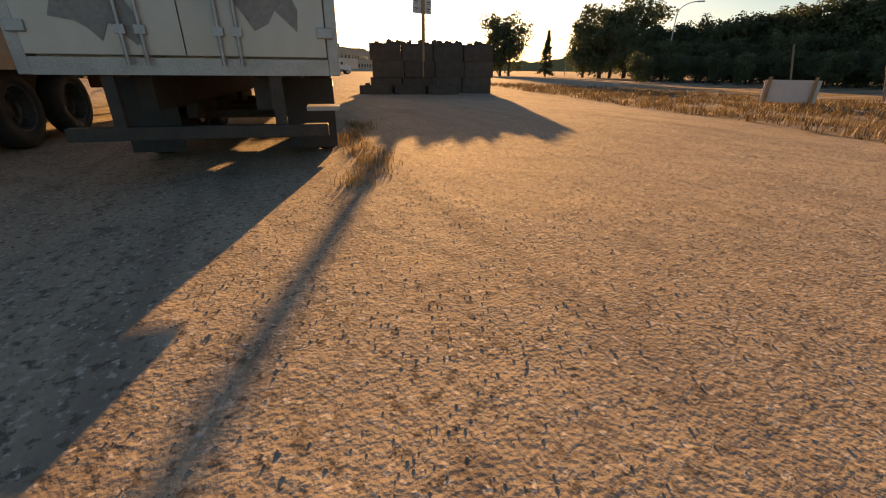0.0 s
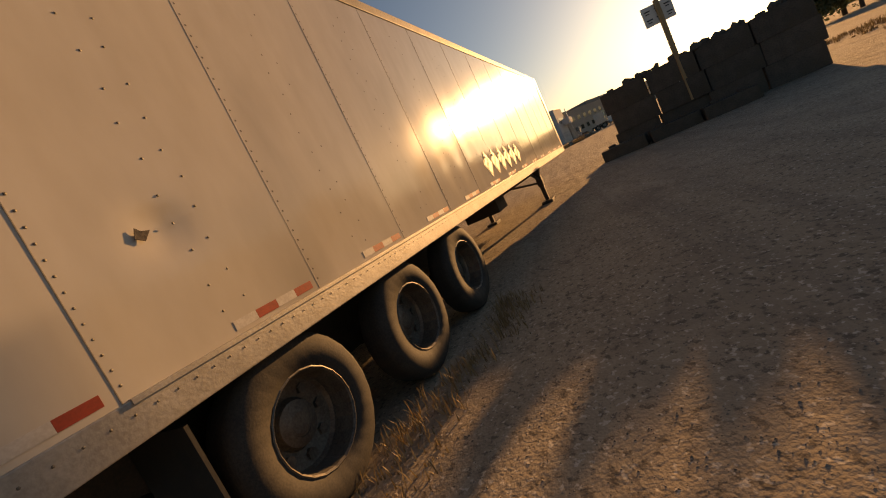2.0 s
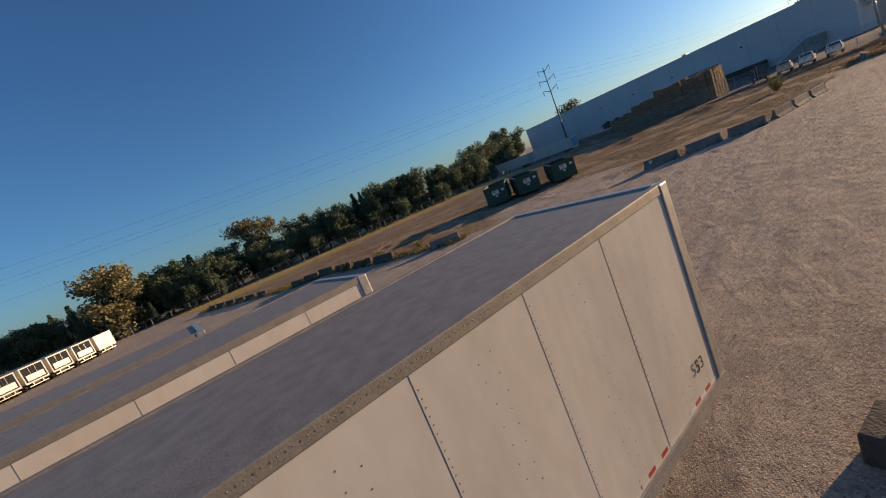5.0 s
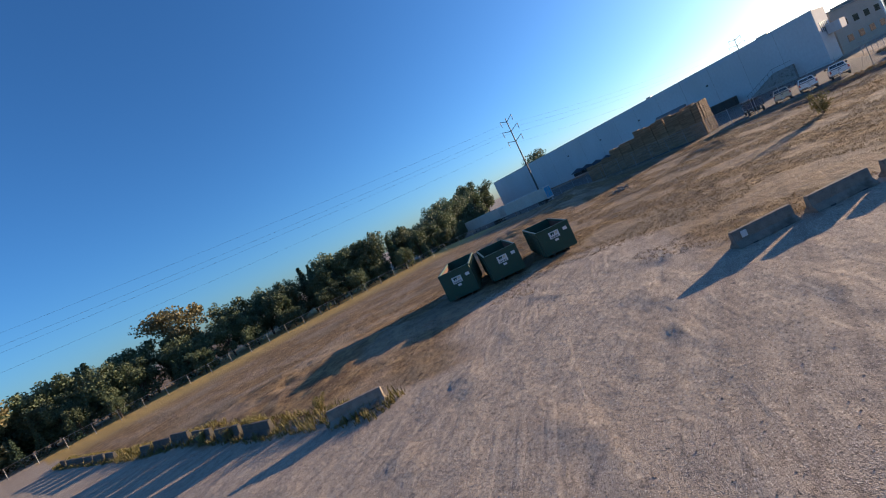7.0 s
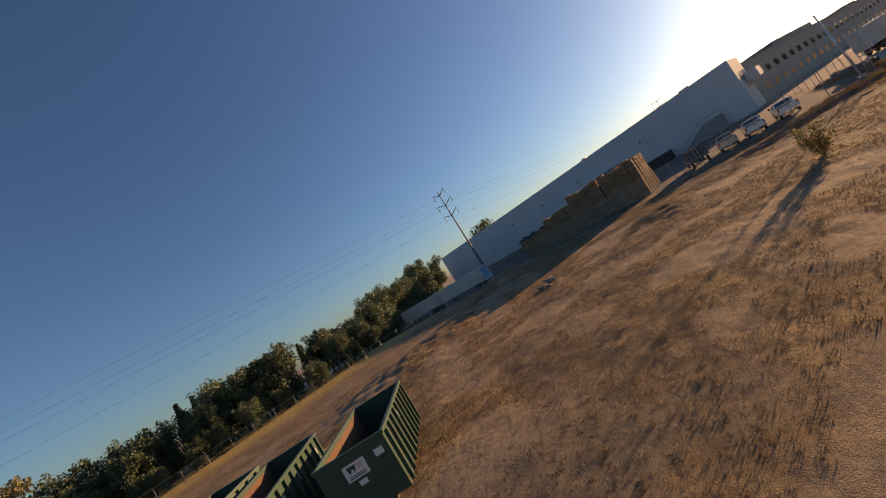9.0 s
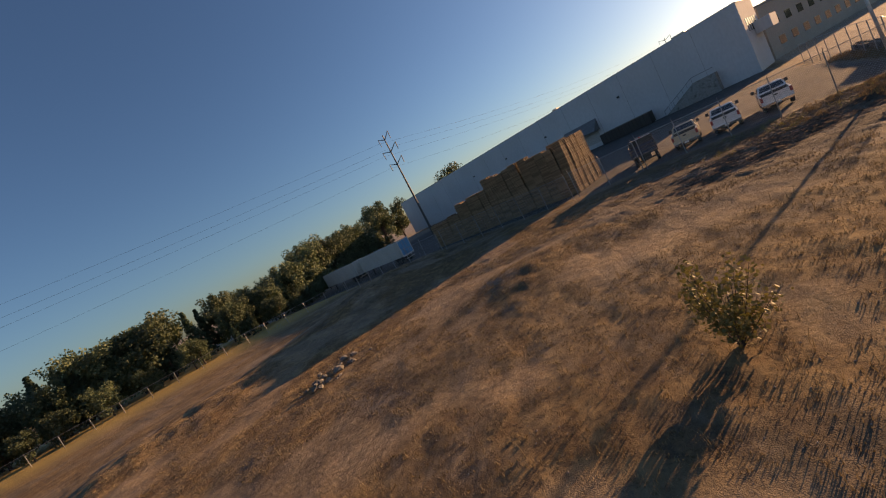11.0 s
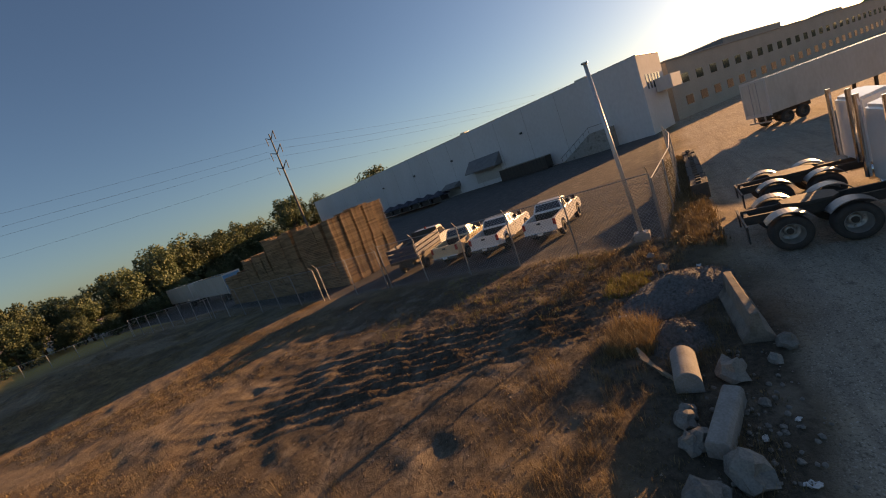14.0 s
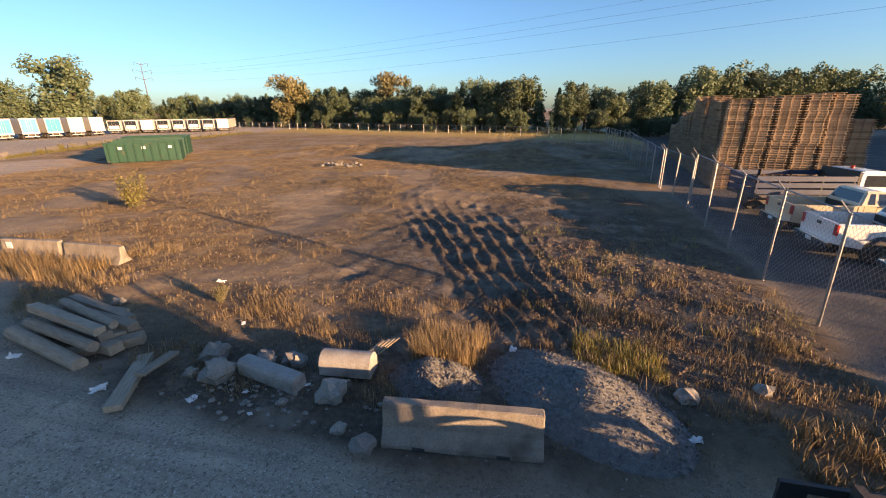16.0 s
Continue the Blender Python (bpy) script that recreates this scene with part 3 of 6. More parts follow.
def storage_tent(k):
    q = WB @ Vector((48.5 + 4.3 * k, 1.0, 0))
    t = thing("storage_tent", pose(q.x, q.y, 0, 0, 0, 72.5), "peaked dark blue storage tent along the warehouse", "tent", "storage tents by the wall")
    bm = bmesh.new()
    a = [bm.verts.new(p) for p in ((0, 0, 1.5), (3.9, 0, 1.5), (3.9, 3.8, 1.5), (0, 3.8, 1.5))]
    b = [bm.verts.new((v.co.x, v.co.y, 1.25)) for v in a]
    top = bm.verts.new((1.95, 1.9, 2.6))
    for j in range(4):
        bm.faces.new((a[j], a[(j + 1) % 4], top))
        bm.faces.new((b[j], b[(j + 1) % 4], a[(j + 1) % 4], a[j]))
    bm.faces.new(b[::-1])
    part("tent_roof", bm, M_TENT, t)
    for dx, dy in ((0.08, 0.08), (3.82, 0.08), (0.08, 3.72), (3.82, 3.72)):
        quick("tent_pole", lambda m: cyl(m, (dx, dy, 0), (dx, dy, 1.3), 0.04, seg=8), M_STEEL, t)
    c = thing("storage_crate", pose(q.x, q.y, 0, 0, 0, 72.5) @ pose(1.9, 1.9, 0), "dark crate under a storage tent", "crate", "crates under the tents")
    quick("crate_body", lambda m: box(m, -1.5, 1.5, -1.4, 1.4, 0, 1.05, 0.04), M_DARKSTEEL, c)
    quick("crate_lid", lambda m: box(m, -1.55, 1.55, -1.45, 1.45, 1.052, 1.12, 0.02), M_BLACKPL, c)


for k in range(6):
    storage_tent(k)


def wall_container():
    q = WB @ Vector((18.5, 1.2, 0))
    t = thing("storage_container", pose(q.x, q.y, 0, 0, 0, 72.5), "long low dark steel container along the warehouse wall", "container")
    L, W, H = 11.5, 2.4, 2.5
    quick("body", lambda bm: box(bm, 0.05, L - 0.05, 0.05, W - 0.05, 0.15, H - 0.1), M_DARKSTEEL, t)
    quick("top_rim", lambda bm: [box(bm, 0, L, 0, 0.12, H - 0.098, H, 0.01), box(bm, 0, L, W - 0.12, W, H - 0.098, H, 0.01)], M_RAIL, t)
    quick("skid", lambda bm: [box(bm, 0.2, L - 0.2, y, y + 0.15, -0.02, 0.148) for y in (0.3, W - 0.45)], M_DARKSTEEL, t)
    rib = None
    for k in range(14):
        m = pose(0.4 + k * 0.82, 0, 0)
        if rib is None:
            rib = quick("rib", lambda bm: prism(bm, [(-0.08, W - 0.049), (-0.04, W + 0.04), (0.04, W + 0.04), (0.08, W - 0.049)], 0.17, H - 0.12, "z"), M_DARKSTEEL, t)
            rib.matrix_basis = m
        else:
            share("rib", rib, m)


wall_container()


# ---- semi-trailers ----
def wheel_parts(t, x, y, r=0.52, w=0.28, side=-1, twin=False, hub=M_RIM):
    """A tyre with its rim as a sub-part; the axle lies along local y."""
    def tyre(bm):
        prof = [(0.56, -0.5), (0.9, -0.5), (0.985, -0.36), (1.0, -0.2), (1.0, 0.2), (0.985, 0.36), (0.9, 0.5), (0.56, 0.5)]
        seg = 26
        rings = [[bm.verts.new((math.cos(6.2832 * k / seg) * p[0] * r, p[1] * w, math.sin(6.2832 * k / seg) * p[0] * r)) for p in prof] for k in range(seg)]
        for k in range(seg):
            for j in range(len(prof)):
                bm.faces.new((rings[k][j], rings[k][(j + 1) % len(prof)], rings[(k + 1) % seg][(j + 1) % len(prof)], rings[(k + 1) % seg][j]))
        bmesh.ops.recalc_face_normals(bm, faces=bm.faces)
    ty = quick("tyre", tyre, M_TYRE, t, smooth=True)
    ty.matrix_basis = pose(x, y, r)
    def rim(bm):
        s = side
        seg = 22
        prof = [(0.585, s * 0.5), (0.57, s * 0.52), (0.55, s * 0.47), (0.53, -s * 0.1), (0.5, -s * 0.2), (0.3, -s * 0.3), (0.26, -s * 0.12), (0.12, -s * 0.06), (0.0001, -s * 0.06)]
        rings = [[bm.verts.new((math.cos(6.2832 * k / seg) * p[0] * r, p[1] * w, math.sin(6.2832 * k / seg) * p[0] * r)) for p in prof] for k in range(seg)]
        for k in range(seg):
            for j in range(len(prof) - 1):
                bm.faces.new((rings[k][j], rings[k][j + 1], rings[(k + 1) % seg][j + 1], rings[(k + 1) % seg][j]))
        for k in range(8):
            a = 6.2832 * k / 8
            cyl(bm, (math.cos(a) * 0.4 * r, -s * 0.3 * w, math.sin(a) * 0.4 * r), (math.cos(a) * 0.4 * r, -s * 0.18 * w, math.sin(a) * 0.4 * r), 0.035 * r / 0.5, seg=6)
        cyl(bm, (0, -s * 0.45 * w, 0), (0, -s * 0.4 * w, 0), 0.55 * r, seg=22)
        bmesh.ops.recalc_face_normals(bm, faces=bm.faces)
    quick("rim", rim, hub, ty, smooth=False)
    return ty


def semi_trailer(name, m, label, near=True, body=M_TRL, L=16.15, zb=1.04, zt=3.84, art=True):
    """Local x from the rear doors to the nose; the near side is the plane y=0, the body lies on +y."""
    t = thing(name, m, label, "trailer", "parked semi-trailers")
    W = 2.6
    def wave(x, f):
        """Depth of the gently waved side sheet; one place is dented."""
        p = (x - 1.18) % 1.22 / 1.22
        w = 0.004 * math.sin(math.pi * f) * math.sin(math.pi * p) * math.sin(x * 2.3)
        w += (0.012 if 4.5 < x < 8.5 else 0.005) * max(0, 0.4 - f) * math.sin(x * 9.0 + 3 * math.sin(x)) * math.sin(math.pi * f * 2.5)
        if near:
            z = f * (zt - 0.24 - zb) + zb + 0.14
            w += 0.025 * math.exp(-((x - 1.56) / 0.11) ** 2 - ((z - 1.85) / 0.09) ** 2)
            w += 0.005 * math.exp(-((x - 1.75) / 0.3) ** 2 - ((z - 1.82) / 0.05) ** 2)
        return w

    def body_f(bm):
        nseg, rows = 220, 30
        def sheet(y, s):
            g = [[bm.verts.new((0.12 + (L - 0.24) * a / nseg, y + s * wave(a / nseg * L, b / rows), zb + 0.14 + (zt - 0.24 - zb) * b / rows)) for b in range(rows + 1)] for a in range(nseg + 1)]
            for a in range(nseg):
                for b in range(rows):
                    bm.faces.new((g[a][b], g[a + 1][b], g[a + 1][b + 1], g[a][b + 1]))
        sheet(0.012, 1)
        sheet(W - 0.012, 1)
        box(bm, 0.1, L - 0.05, 0.08, W - 0.08, zb + 0.1, zt - 0.06)
        bmesh.ops.recalc_face_normals(bm, faces=bm.faces)
    ob = quick("body", body_f, body, t, smooth=False)
    for q in ob.data.polygons:
        q.use_smooth = q.area < 0.05
    def toprail(bm):
        box(bm, 0, L, 0.0, 0.1, zt - 0.12, zt, 0.01)
        box(bm, 0, L, W - 0.1, W, zt - 0.12, zt, 0.01)
        box(bm, 0.02, L - 0.02, 0.102, W - 0.102, zt - 0.055, zt - 0.02)
    quick("top_rail", toprail, M_RAIL, t, "dull aluminium top rail")
    def botrail(bm):
        box(bm, 0.0, L, -0.008, 0.08, zb, zb + 0.17, 0.006)
        box(bm, 0.0, L, W - 0.08, W + 0.008, zb, zb + 0.17, 0.006)
        box(bm, 1.2, L, -0.02, 0.02, zb + 0.15, zb + 0.175)
    quick("bottom_rail", botrail, M_ALU, t, "riveted aluminium bottom rail")
    def corner(bm):
        box(bm, -0.03, 0.2, -0.012, 0.09, zb - 0.02, zt + 0.01, 0.008)
        box(bm, -0.03, 0.2, W - 0.09, W + 0.012, zb - 0.02, zt + 0.01, 0.008)
        box(bm, -0.03, 0.12, 0.092, W - 0.092, zt - 0.22, zt + 0.01)
        box(bm, -0.03, 0.12, 0.092, W - 0.092, zb - 0.02, zb + 0.12)
    quick("rear_frame", corner, M_ALU, t)
    quick("nose_cap", lambda bm: [box(bm, L - 0.16, L + 0.02, -0.01, 0.12, zb, zt, 0.02), box(bm, L - 0.1, L + 0.02, 0.121, W - 0.121, zb, zt)], M_ALU, t)
    for side in (0, 1):
        def seams(bm):
            y = -0.004 if side == 0 else W + 0.004
            x = 1.18
            while x < L - 0.6:
                box(bm, x - 0.002, x + 0.002, y + (0.0135 if side == 0 else -0.02), y + (0.02 if side == 0 else -0.0135), zb + 0.17, zt - 0.12)
                x += 1.22
        quick("panel_seam", seams, M_RAIL, t)
    if near:
        def rivets(bm):
            r2 = random.Random(4)
            def riv(x, z, s=0.014):
                y = 0.0115 + (wave(x, (z - zb - 0.14) / (zt - 0.24 - zb)) if zb + 0.17 < z < zt - 0.12 and x > 0.2 else -0.022)
                a = [bm.verts.new((x + s * math.cos(k * 1.0472), y, z + s * math.sin(k * 1.0472))) for k in range(6)]
                c = bm.verts.new((x, y - s * 0.45, z))
                for k in range(6):
                    bm.faces.new((a[k], a[(k + 1) % 6], c))
            x = 1.18
            while x < L - 0.6:
                z = zb + 0.24
                while z < zt - 0.24:
                    riv(x + 0.026, z, 0.0075)
                    z += 0.07
                for off in (0.56, 0.7):
                    z = zb + 0.3 + r2.uniform(0, 0.1)
                    while z < zt - 0.3:
                        if r2.random() < 0.85:
                            riv(x + off + r2.uniform(-0.02, 0.02), z, 0.0075)
                        z += 0.17 + r2.uniform(-0.03, 0.03)
                x += 1.22
            z = zb + 0.1
            while z < zt - 0.1:
                riv(0.13, z, 0.017)
                z += 0.085
            x = 0.2
            while x < L:
                riv(x, zb + 0.11, 0.0065)
                riv(x, zt - 0.05, 0.007)
                x += 0.09
        quick("rivets", rivets, M_RIVET, t)["kind"] = "stuff"
        x = 0.53
        while x < L - 0.8:
            for k, mt in enumerate((M_WHITETAPE, M_REDTAPE, M_WHITETAPE, M_REDTAPE)):
                quick("marker_tape", lambda bm: box(bm, x + 0.15 * k, x + 0.15 * k + 0.149, 0.0085, 0.02, zb + 0.2, zb + 0.25), mt, t)
            x += 1.22
        for k in range(6):
            px = 6.95 + 0.44 * k
            def plc(bm):
                s = 0.225
                prism(bm, [(px - s, zb + 0.54), (px, zb + 0.54 - s), (px + s, zb + 0.54), (px, zb + 0.54 + s)], 0.005, 0.016)
                s = 0.185
                prism(bm, [(px - s, zb + 0.54), (px, zb + 0.54 - s), (px + s, zb + 0.54), (px, zb + 0.54 + s)], 0.001, 0.0048)
                box(bm, px - 0.05, px + 0.05, -0.012, -0.0062, zb + 0.65, zb + 0.68)
                cyl(bm, (px - 0.1, -0.008, zb + 0.46), (px + 0.08, -0.008, zb + 0.64), 0.004, seg=6)
            quick("placard_holder", plc, M_PLACARD, t, "tarnished diamond placard holder")
        txt("53", t, pose(L - 0.62, -0.008, zb + 0.52, 90, 0, 0), 0.22, "number_mark")
        def tear(bm):
            prism(bm, [(1.53, 1.83), (1.55, 1.88), (1.57, 1.86), (1.61, 1.855), (1.57, 1.81)], 0.004, 0.009)
        quick("tear", tear, M_DARKSTEEL, t, "small torn hole in the sheet")
    # rear doors with lock rods, hinges and artwork
    for k in range(2):
        y0 = 0.1 + k * 1.205
        d = quick("rear_door", lambda bm: box(bm, -0.05, -0.032, y0, y0 + 1.195, zb + 0.14, zt - 0.24, 0.004), body, t)
        for yy in (y0 + (0.3 if k else 0.75), y0 + (0.45 if k else 0.9)):
            quick("lock_rod", lambda bm: [cyl(bm, (-0.085, yy, zb + 0.06), (-0.085, yy, zt - 0.15), 0.017, seg=10)] + [box(bm, -0.1, -0.05, yy - 0.04, yy + 0.04, z, z + 0.07) for z in (zb + 0.3, zb + 1.0, zb + 1.9, zt - 0.4)], M_STEEL, d)
            quick("lock_handle", lambda bm: box(bm, -0.11, -0.09, yy - 0.02, yy + 0.35, zb + 0.62, zb + 0.66), M_STEEL, d)
        for z in (zb + 0.3, zb + 0.95, zb + 1.6, zb + 2.3):
            yy = y0 if k == 0 else y0 + 1.195
            quick("hinge", lambda bm: box(bm, -0.075, -0.03, yy - 0.07, yy + 0.07, z, z + 0.09, 0.008), M_STEEL, d, "bright steel door hinge")
        if art:
            r3 = random.Random(7 + k)
            for j in range(4):
                def ink(bm):
                    cy, cz = y0 + r3.uniform(0.25, 0.9), zb + r3.uniform(0.5, 2.0)
                    pts = []
                    for q in range(17):
                        a = q / 17 * 6.2832
                        rr = r3.uniform(0.2, 0.4) * (1 if q % 3 else 0.75)
                        pts.append((min(max(cy + rr * math.cos(a), y0 + 0.02), y0 + 1.17), min(max(cz + 1.3 * rr * math.sin(a), zb + 0.2), zt - 0.3)))
                    prism(bm, pts, -0.0545 - 0.0008 * j, -0.0525, "x")
                quick("door_artwork", ink, M_MURAL, d, "faded grey shape printed on the door")
            quick("number_bars", lambda bm: box(bm, -0.056, -0.0525, y0 + 0.1, y0 + 0.5, zb + 1.25, zb + 1.36), M_INK, d)
    # bumper, mudflaps, bogie, landing gear
    def bumper(bm):
        box(bm, 0.0, 0.12, 0.15, W - 0.15, 0.45, 0.57, 0.01)
        for y in (0.55, W - 0.65):
            box(bm, 0.02, 0.1, y, y + 0.1, 0.57, zb)
    quick("rear_bumper", bumper, M_DARKSTEEL, t, "grimy steel rear impact bar")
    quick("step_plate", lambda bm: box(bm, -0.02, 0.3, 0.02, 0.34, 0.7, 0.74), M_ALU, t)
    for y in (0.08, W - 0.68):
        quick("mudflap", lambda bm: box(bm, 1.35, 1.37, y, y + 0.6, 0.12, 0.98), M_BLACKPL, t)
    for y in (0.7, W - 0.85):
        quick("chassis_rail", lambda bm: box(bm, 0.3, 6.0, y, y + 0.15, zb - 0.35, zb - 0.022), M_DARKSTEEL, t)
    for x in (1.98, 3.4, 4.82):
        quick("axle", lambda bm: cyl(bm, (x, 0.25, 0.52), (x, W - 0.25, 0.52), 0.07), M_DARKSTEEL, t)
        for y in (0.71, W - 0.86):
            quick("spring_hanger", lambda bm: box(bm, x - 0.5, x + 0.5, y, y + 0.14, 0.5, 0.688, 0.02), M_DARKSTEEL, t)
    x, beam0 = 0.5, None
    while x < L - 0.3:
        if beam0 is None:
            beam0 = quick("floor_beam", lambda bm: box(bm, 0, 0.06, 0.09, W - 0.09, zb - 0.02, zb + 0.1), M_DARKSTEEL, t)
            beam0.matrix_basis = pose(x, 0, 0)
        else:
            share("floor_beam", beam0, pose(x, 0, 0))
        x += 0.42
    for x in (1.98, 3.4, 4.82):
        wheel_parts(t, x, 0.23, r=0.54, side=-1)
        wheel_parts(t, x, W - 0.23, r=0.54, side=1)
    for y in (0.42, W - 0.42):
        def leg(bm):
            box(bm, 12.05, 12.22, y - 0.08, y + 0.08, 0.5, zb + 0.02)
            box(bm, 12.08, 12.19, y - 0.055, y + 0.055, 0.08, 0.5)
            box(bm, 11.92, 12.35, y - 0.16, y + 0.16, -0.01, 0.08, 0.01)
            cyl(bm, (12.1, y, 0.7), (11.1, y, zb), 0.035, seg=8)
            cyl(bm, (12.15, y, 0.75), (12.9, y, zb), 0.03, seg=8)
        quick("landing_leg", leg, M_DARKSTEEL, t)
    for za, zb2 in ((0.95, 0.6), (0.6, 0.95)):
        quick("leg_brace", lambda bm: cyl(bm, (12.13, 0.42, za), (12.13, W - 0.42, zb2), 0.03, seg=8), M_DARKSTEEL, t)
    quick("tool_box", lambda bm: box(bm, 8.6, 9.3, 0.7, 1.5, 0.62, zb - 0.022, 0.015), M_DARKSTEEL, t)
    return t


def txt(s, parent, m, size, name):
    c = bpy.data.curves.new(name, "FONT")
    c.body, c.size, c.extrude = s, size, 0.002
    tmp = bpy.data.objects.new("tmp", c)
    scene.collection.objects.link(tmp)
    bpy.context.view_layer.update()
    me2 = bpy.data.meshes.new_from_object(tmp.evaluated_get(bpy.context.evaluated_depsgraph_get()))
    bpy.data.objects.remove(tmp)
    me2.materials.clear()
    me2.materials.append(M_INK)
    ob = new(name, me2)
    ob.parent = parent
    ob.matrix_basis = m
    return ob


TR = (-88.1, 17.02)
TA = -9.55
semi_trailer("semi_trailer", pose(*TR, 0, 0, 0, TA), "white riveted box semi-trailer with dented side on gravel")
b = Matrix.LocRotScale((*TR, 0), Euler((0, 0, radians(TA))), None)
p2 = b @ Vector((-0.6, 4.2, 0))
semi_trailer("semi_trailer", pose(p2.x, p2.y, 0, 0, 0, TA + 1), "white semi-trailer with dark lettering parked alongside another", near=False, L=14.6)
p3 = b @ Vector((-1.4, 7.9, 0))
semi_trailer("semi_trailer", pose(p3.x, p3.y, 0, 0, 0, TA), "dirty white semi-trailer parked in the row", near=False, art=False, L=12.9)


# ---- concrete blocks, sign, barriers ----
def lock_block(parent, m, mesh=[None]):
    if mesh[0] is None:
        def f(bm):
            box(bm, -0.75, 0.75, -0.375, 0.375, 0, 0.75, 0.04)
            for x in (-0.375, 0.375):
                box(bm, x - 0.12, x + 0.12, -0.12, 0.12, 0.74, 0.84, 0.03)
            r = random.Random(2)
            for v in bm.verts:
                v.co += Vector((r.uniform(-1, 1), r.uniform(-1, 1), r.uniform(-1, 1))) * 0.008
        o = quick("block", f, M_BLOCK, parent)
        mesh[0] = o
        o.matrix_basis = m
        return o
    return share("block", mesh[0], m, parent)


def block_wall():
    t = thing("block_wall", pose(-71.0, 12.4, 0, 0, 0, -103), "dark stacked interlocking concrete blocks at the yard entrance", "block wall")
    r = random.Random(5)
    for row, (n0, n1) in enumerate(((0, 4), (0, 4), (0, 4))):
        for k in range(n0, n1):
            x = 0.75 + k * 1.53 + (0.12 if row == 1 else 0) + r.uniform(-0.03, 0.03)
            lock_block(t, pose(x, r.uniform(-0.05, 0.05), row * 0.752 - 0.02, 0, 0, r.uniform(-2, 2)))
    for k in range(3):
        lock_block(t, pose(0.2 + 1.6 * k, -0.95 - 0.1 * k, -0.35, 0, 0, r.uniform(-6, 6)))
    # debris along the top
    bm = bmesh.new()
    for k in range(26):
        x = r.uniform(0.8, 5.6)
        q = bmesh.ops.create_icosphere(bm, subdivisions=1, radius=r.uniform(0.07, 0.2), matrix=pose(x, r.uniform(-0.25, 0.25), 2.24 + r.uniform(0, 0.05)))
        for v in q["verts"]:
            v.co += Vector((r.uniform(-1, 1), r.uniform(-1, 1), r.uniform(-1, 1))) * 0.04
    part("loose_rubble", bm, M_BLOCK, t)
    return t


block_wall()


def wooden_sign():
    t = thing("wooden_sign", pose(-71.95, 9.95, 0, 0, 0, -78), "white plywood sign on a timber post bolted to concrete blocks", "sign")
    quick("post", lambda bm: box(bm, -0.07, 0.07, -0.05, 0.05, 0.75, 4.22, 0.006), M_POSTWOOD, t)
    bd = quick("board", lambda bm: box(bm, -0.52, 0.5, 0.052, 0.075, 3.5, 4.14), M_SIGN, t, "white sign board with hand-painted marks")
    rr = random.Random(3)
    for k in range(6):
        x, z = -0.34 + 0.34 * (k % 3), 3.97 - 0.28 * (k // 3)
        quick("lettering_bar", lambda bm: box(bm, x - 0.1, x + 0.1, 0.0485, 0.0518, z, z + 0.04), M_INK, bd)
        quick("lettering_bar", lambda bm: box(bm, x - 0.08, x + 0.05, 0.0485, 0.0518, z - 0.08, z - 0.05), M_INK, bd)
    for z in (1.0, 1.45):
        quick("bracket", lambda bm: box(bm, -0.17, 0.17, 0.05, 0.1, z, z + 0.16, 0.01), M_SIGN, t)
    return t


wooden_sign()

BAR = {}


def barrier(m, label, mark=False, skin=M_BARR):
    """A 2.5 m roadside barrier with a broad foot and tapered stem."""
    t = thing("concrete_barrier", m, label, "barrier", "barriers along the lane")
    if skin not in BAR:
        def f(bm):
            prism(bm, [(-0.3, 0), (-0.3, 0.09), (-0.13, 0.28), (-0.085, 0.69), (0.085, 0.69), (0.13, 0.28), (0.3, 0.09), (0.3, 0)], -1.25, 1.25, "x")
            bmesh.ops.bevel(bm, geom=list(bm.edges), offset=0.015, segments=1, affect="EDGES")
            bmesh.ops.subdivide_edges(bm, edges=[e for e in bm.edges if e.calc_length() > 2], cuts=9)
            r = random.Random(8)
            for v in bm.verts:
                v.co += Vector((0, r.uniform(-1, 1), r.uniform(-1, 1))) * 0.007
        BAR[skin] = (quick("stem", f, skin, t), quick("lifting_slot", lambda bm: [box(bm, -0.75, -0.55, -0.31, 0.31, 0.005, 0.075), box(bm, 0.55, 0.75, -0.31, 0.31, 0.005, 0.075)], M_INK, t))
    else:
        share("stem", BAR[skin][0], Matrix(), t)
        share("lifting_slot", BAR[skin][1], Matrix(), t)
    if mark:
        quick("marker_plate", lambda bm: [box(bm, -0.95, -0.72, -0.16, -0.13, 0.36, 0.6)], M_SIGN, t, "small white marker plate")
    return t


def yaw2(a, b):
    return math.degrees(math.atan2(b[1] - a[1], b[0] - a[0]))


for (ax, ay), (bx, by), n, mk in (((-45.4, 23.6), (-39.6, 16.4), 3, True), ((-39.0, 16.2), (-30.5, 13.4), 3, False), ((-12.9, 10.25), (-7.4, 10.3), 2, True), ((-55.3, 37.9), (-53.3, 35.6), 1, False), ((-57.8, 60), (-55.6, 42), 6, False), ((-60.6, 86), (-58.4, 66), 6, False)):
    for k in range(n):
        f = (k + 0.5) / n
        x, y = ax + (bx - ax) * f, ay + (by - ay) * f
        # long far rows use the block concrete, so their shade is in the colour
        barrier(pose(x, y, gz(x, y) - 0.03, 0, 0, yaw2((ax, ay), (bx, by)) + random.uniform(-4, 4)), "weathered concrete roadside barrier on the edge of the gravel" if n < 5 else "dark concrete barrier overgrown with weeds", mk and k == 0, M_BARR if n < 5 else M_BLOCK)
barrier(pose(5.3, 4.55, -0.02, 0, 0, 4.0), "stained tan concrete barrier beside two gravel heaps")


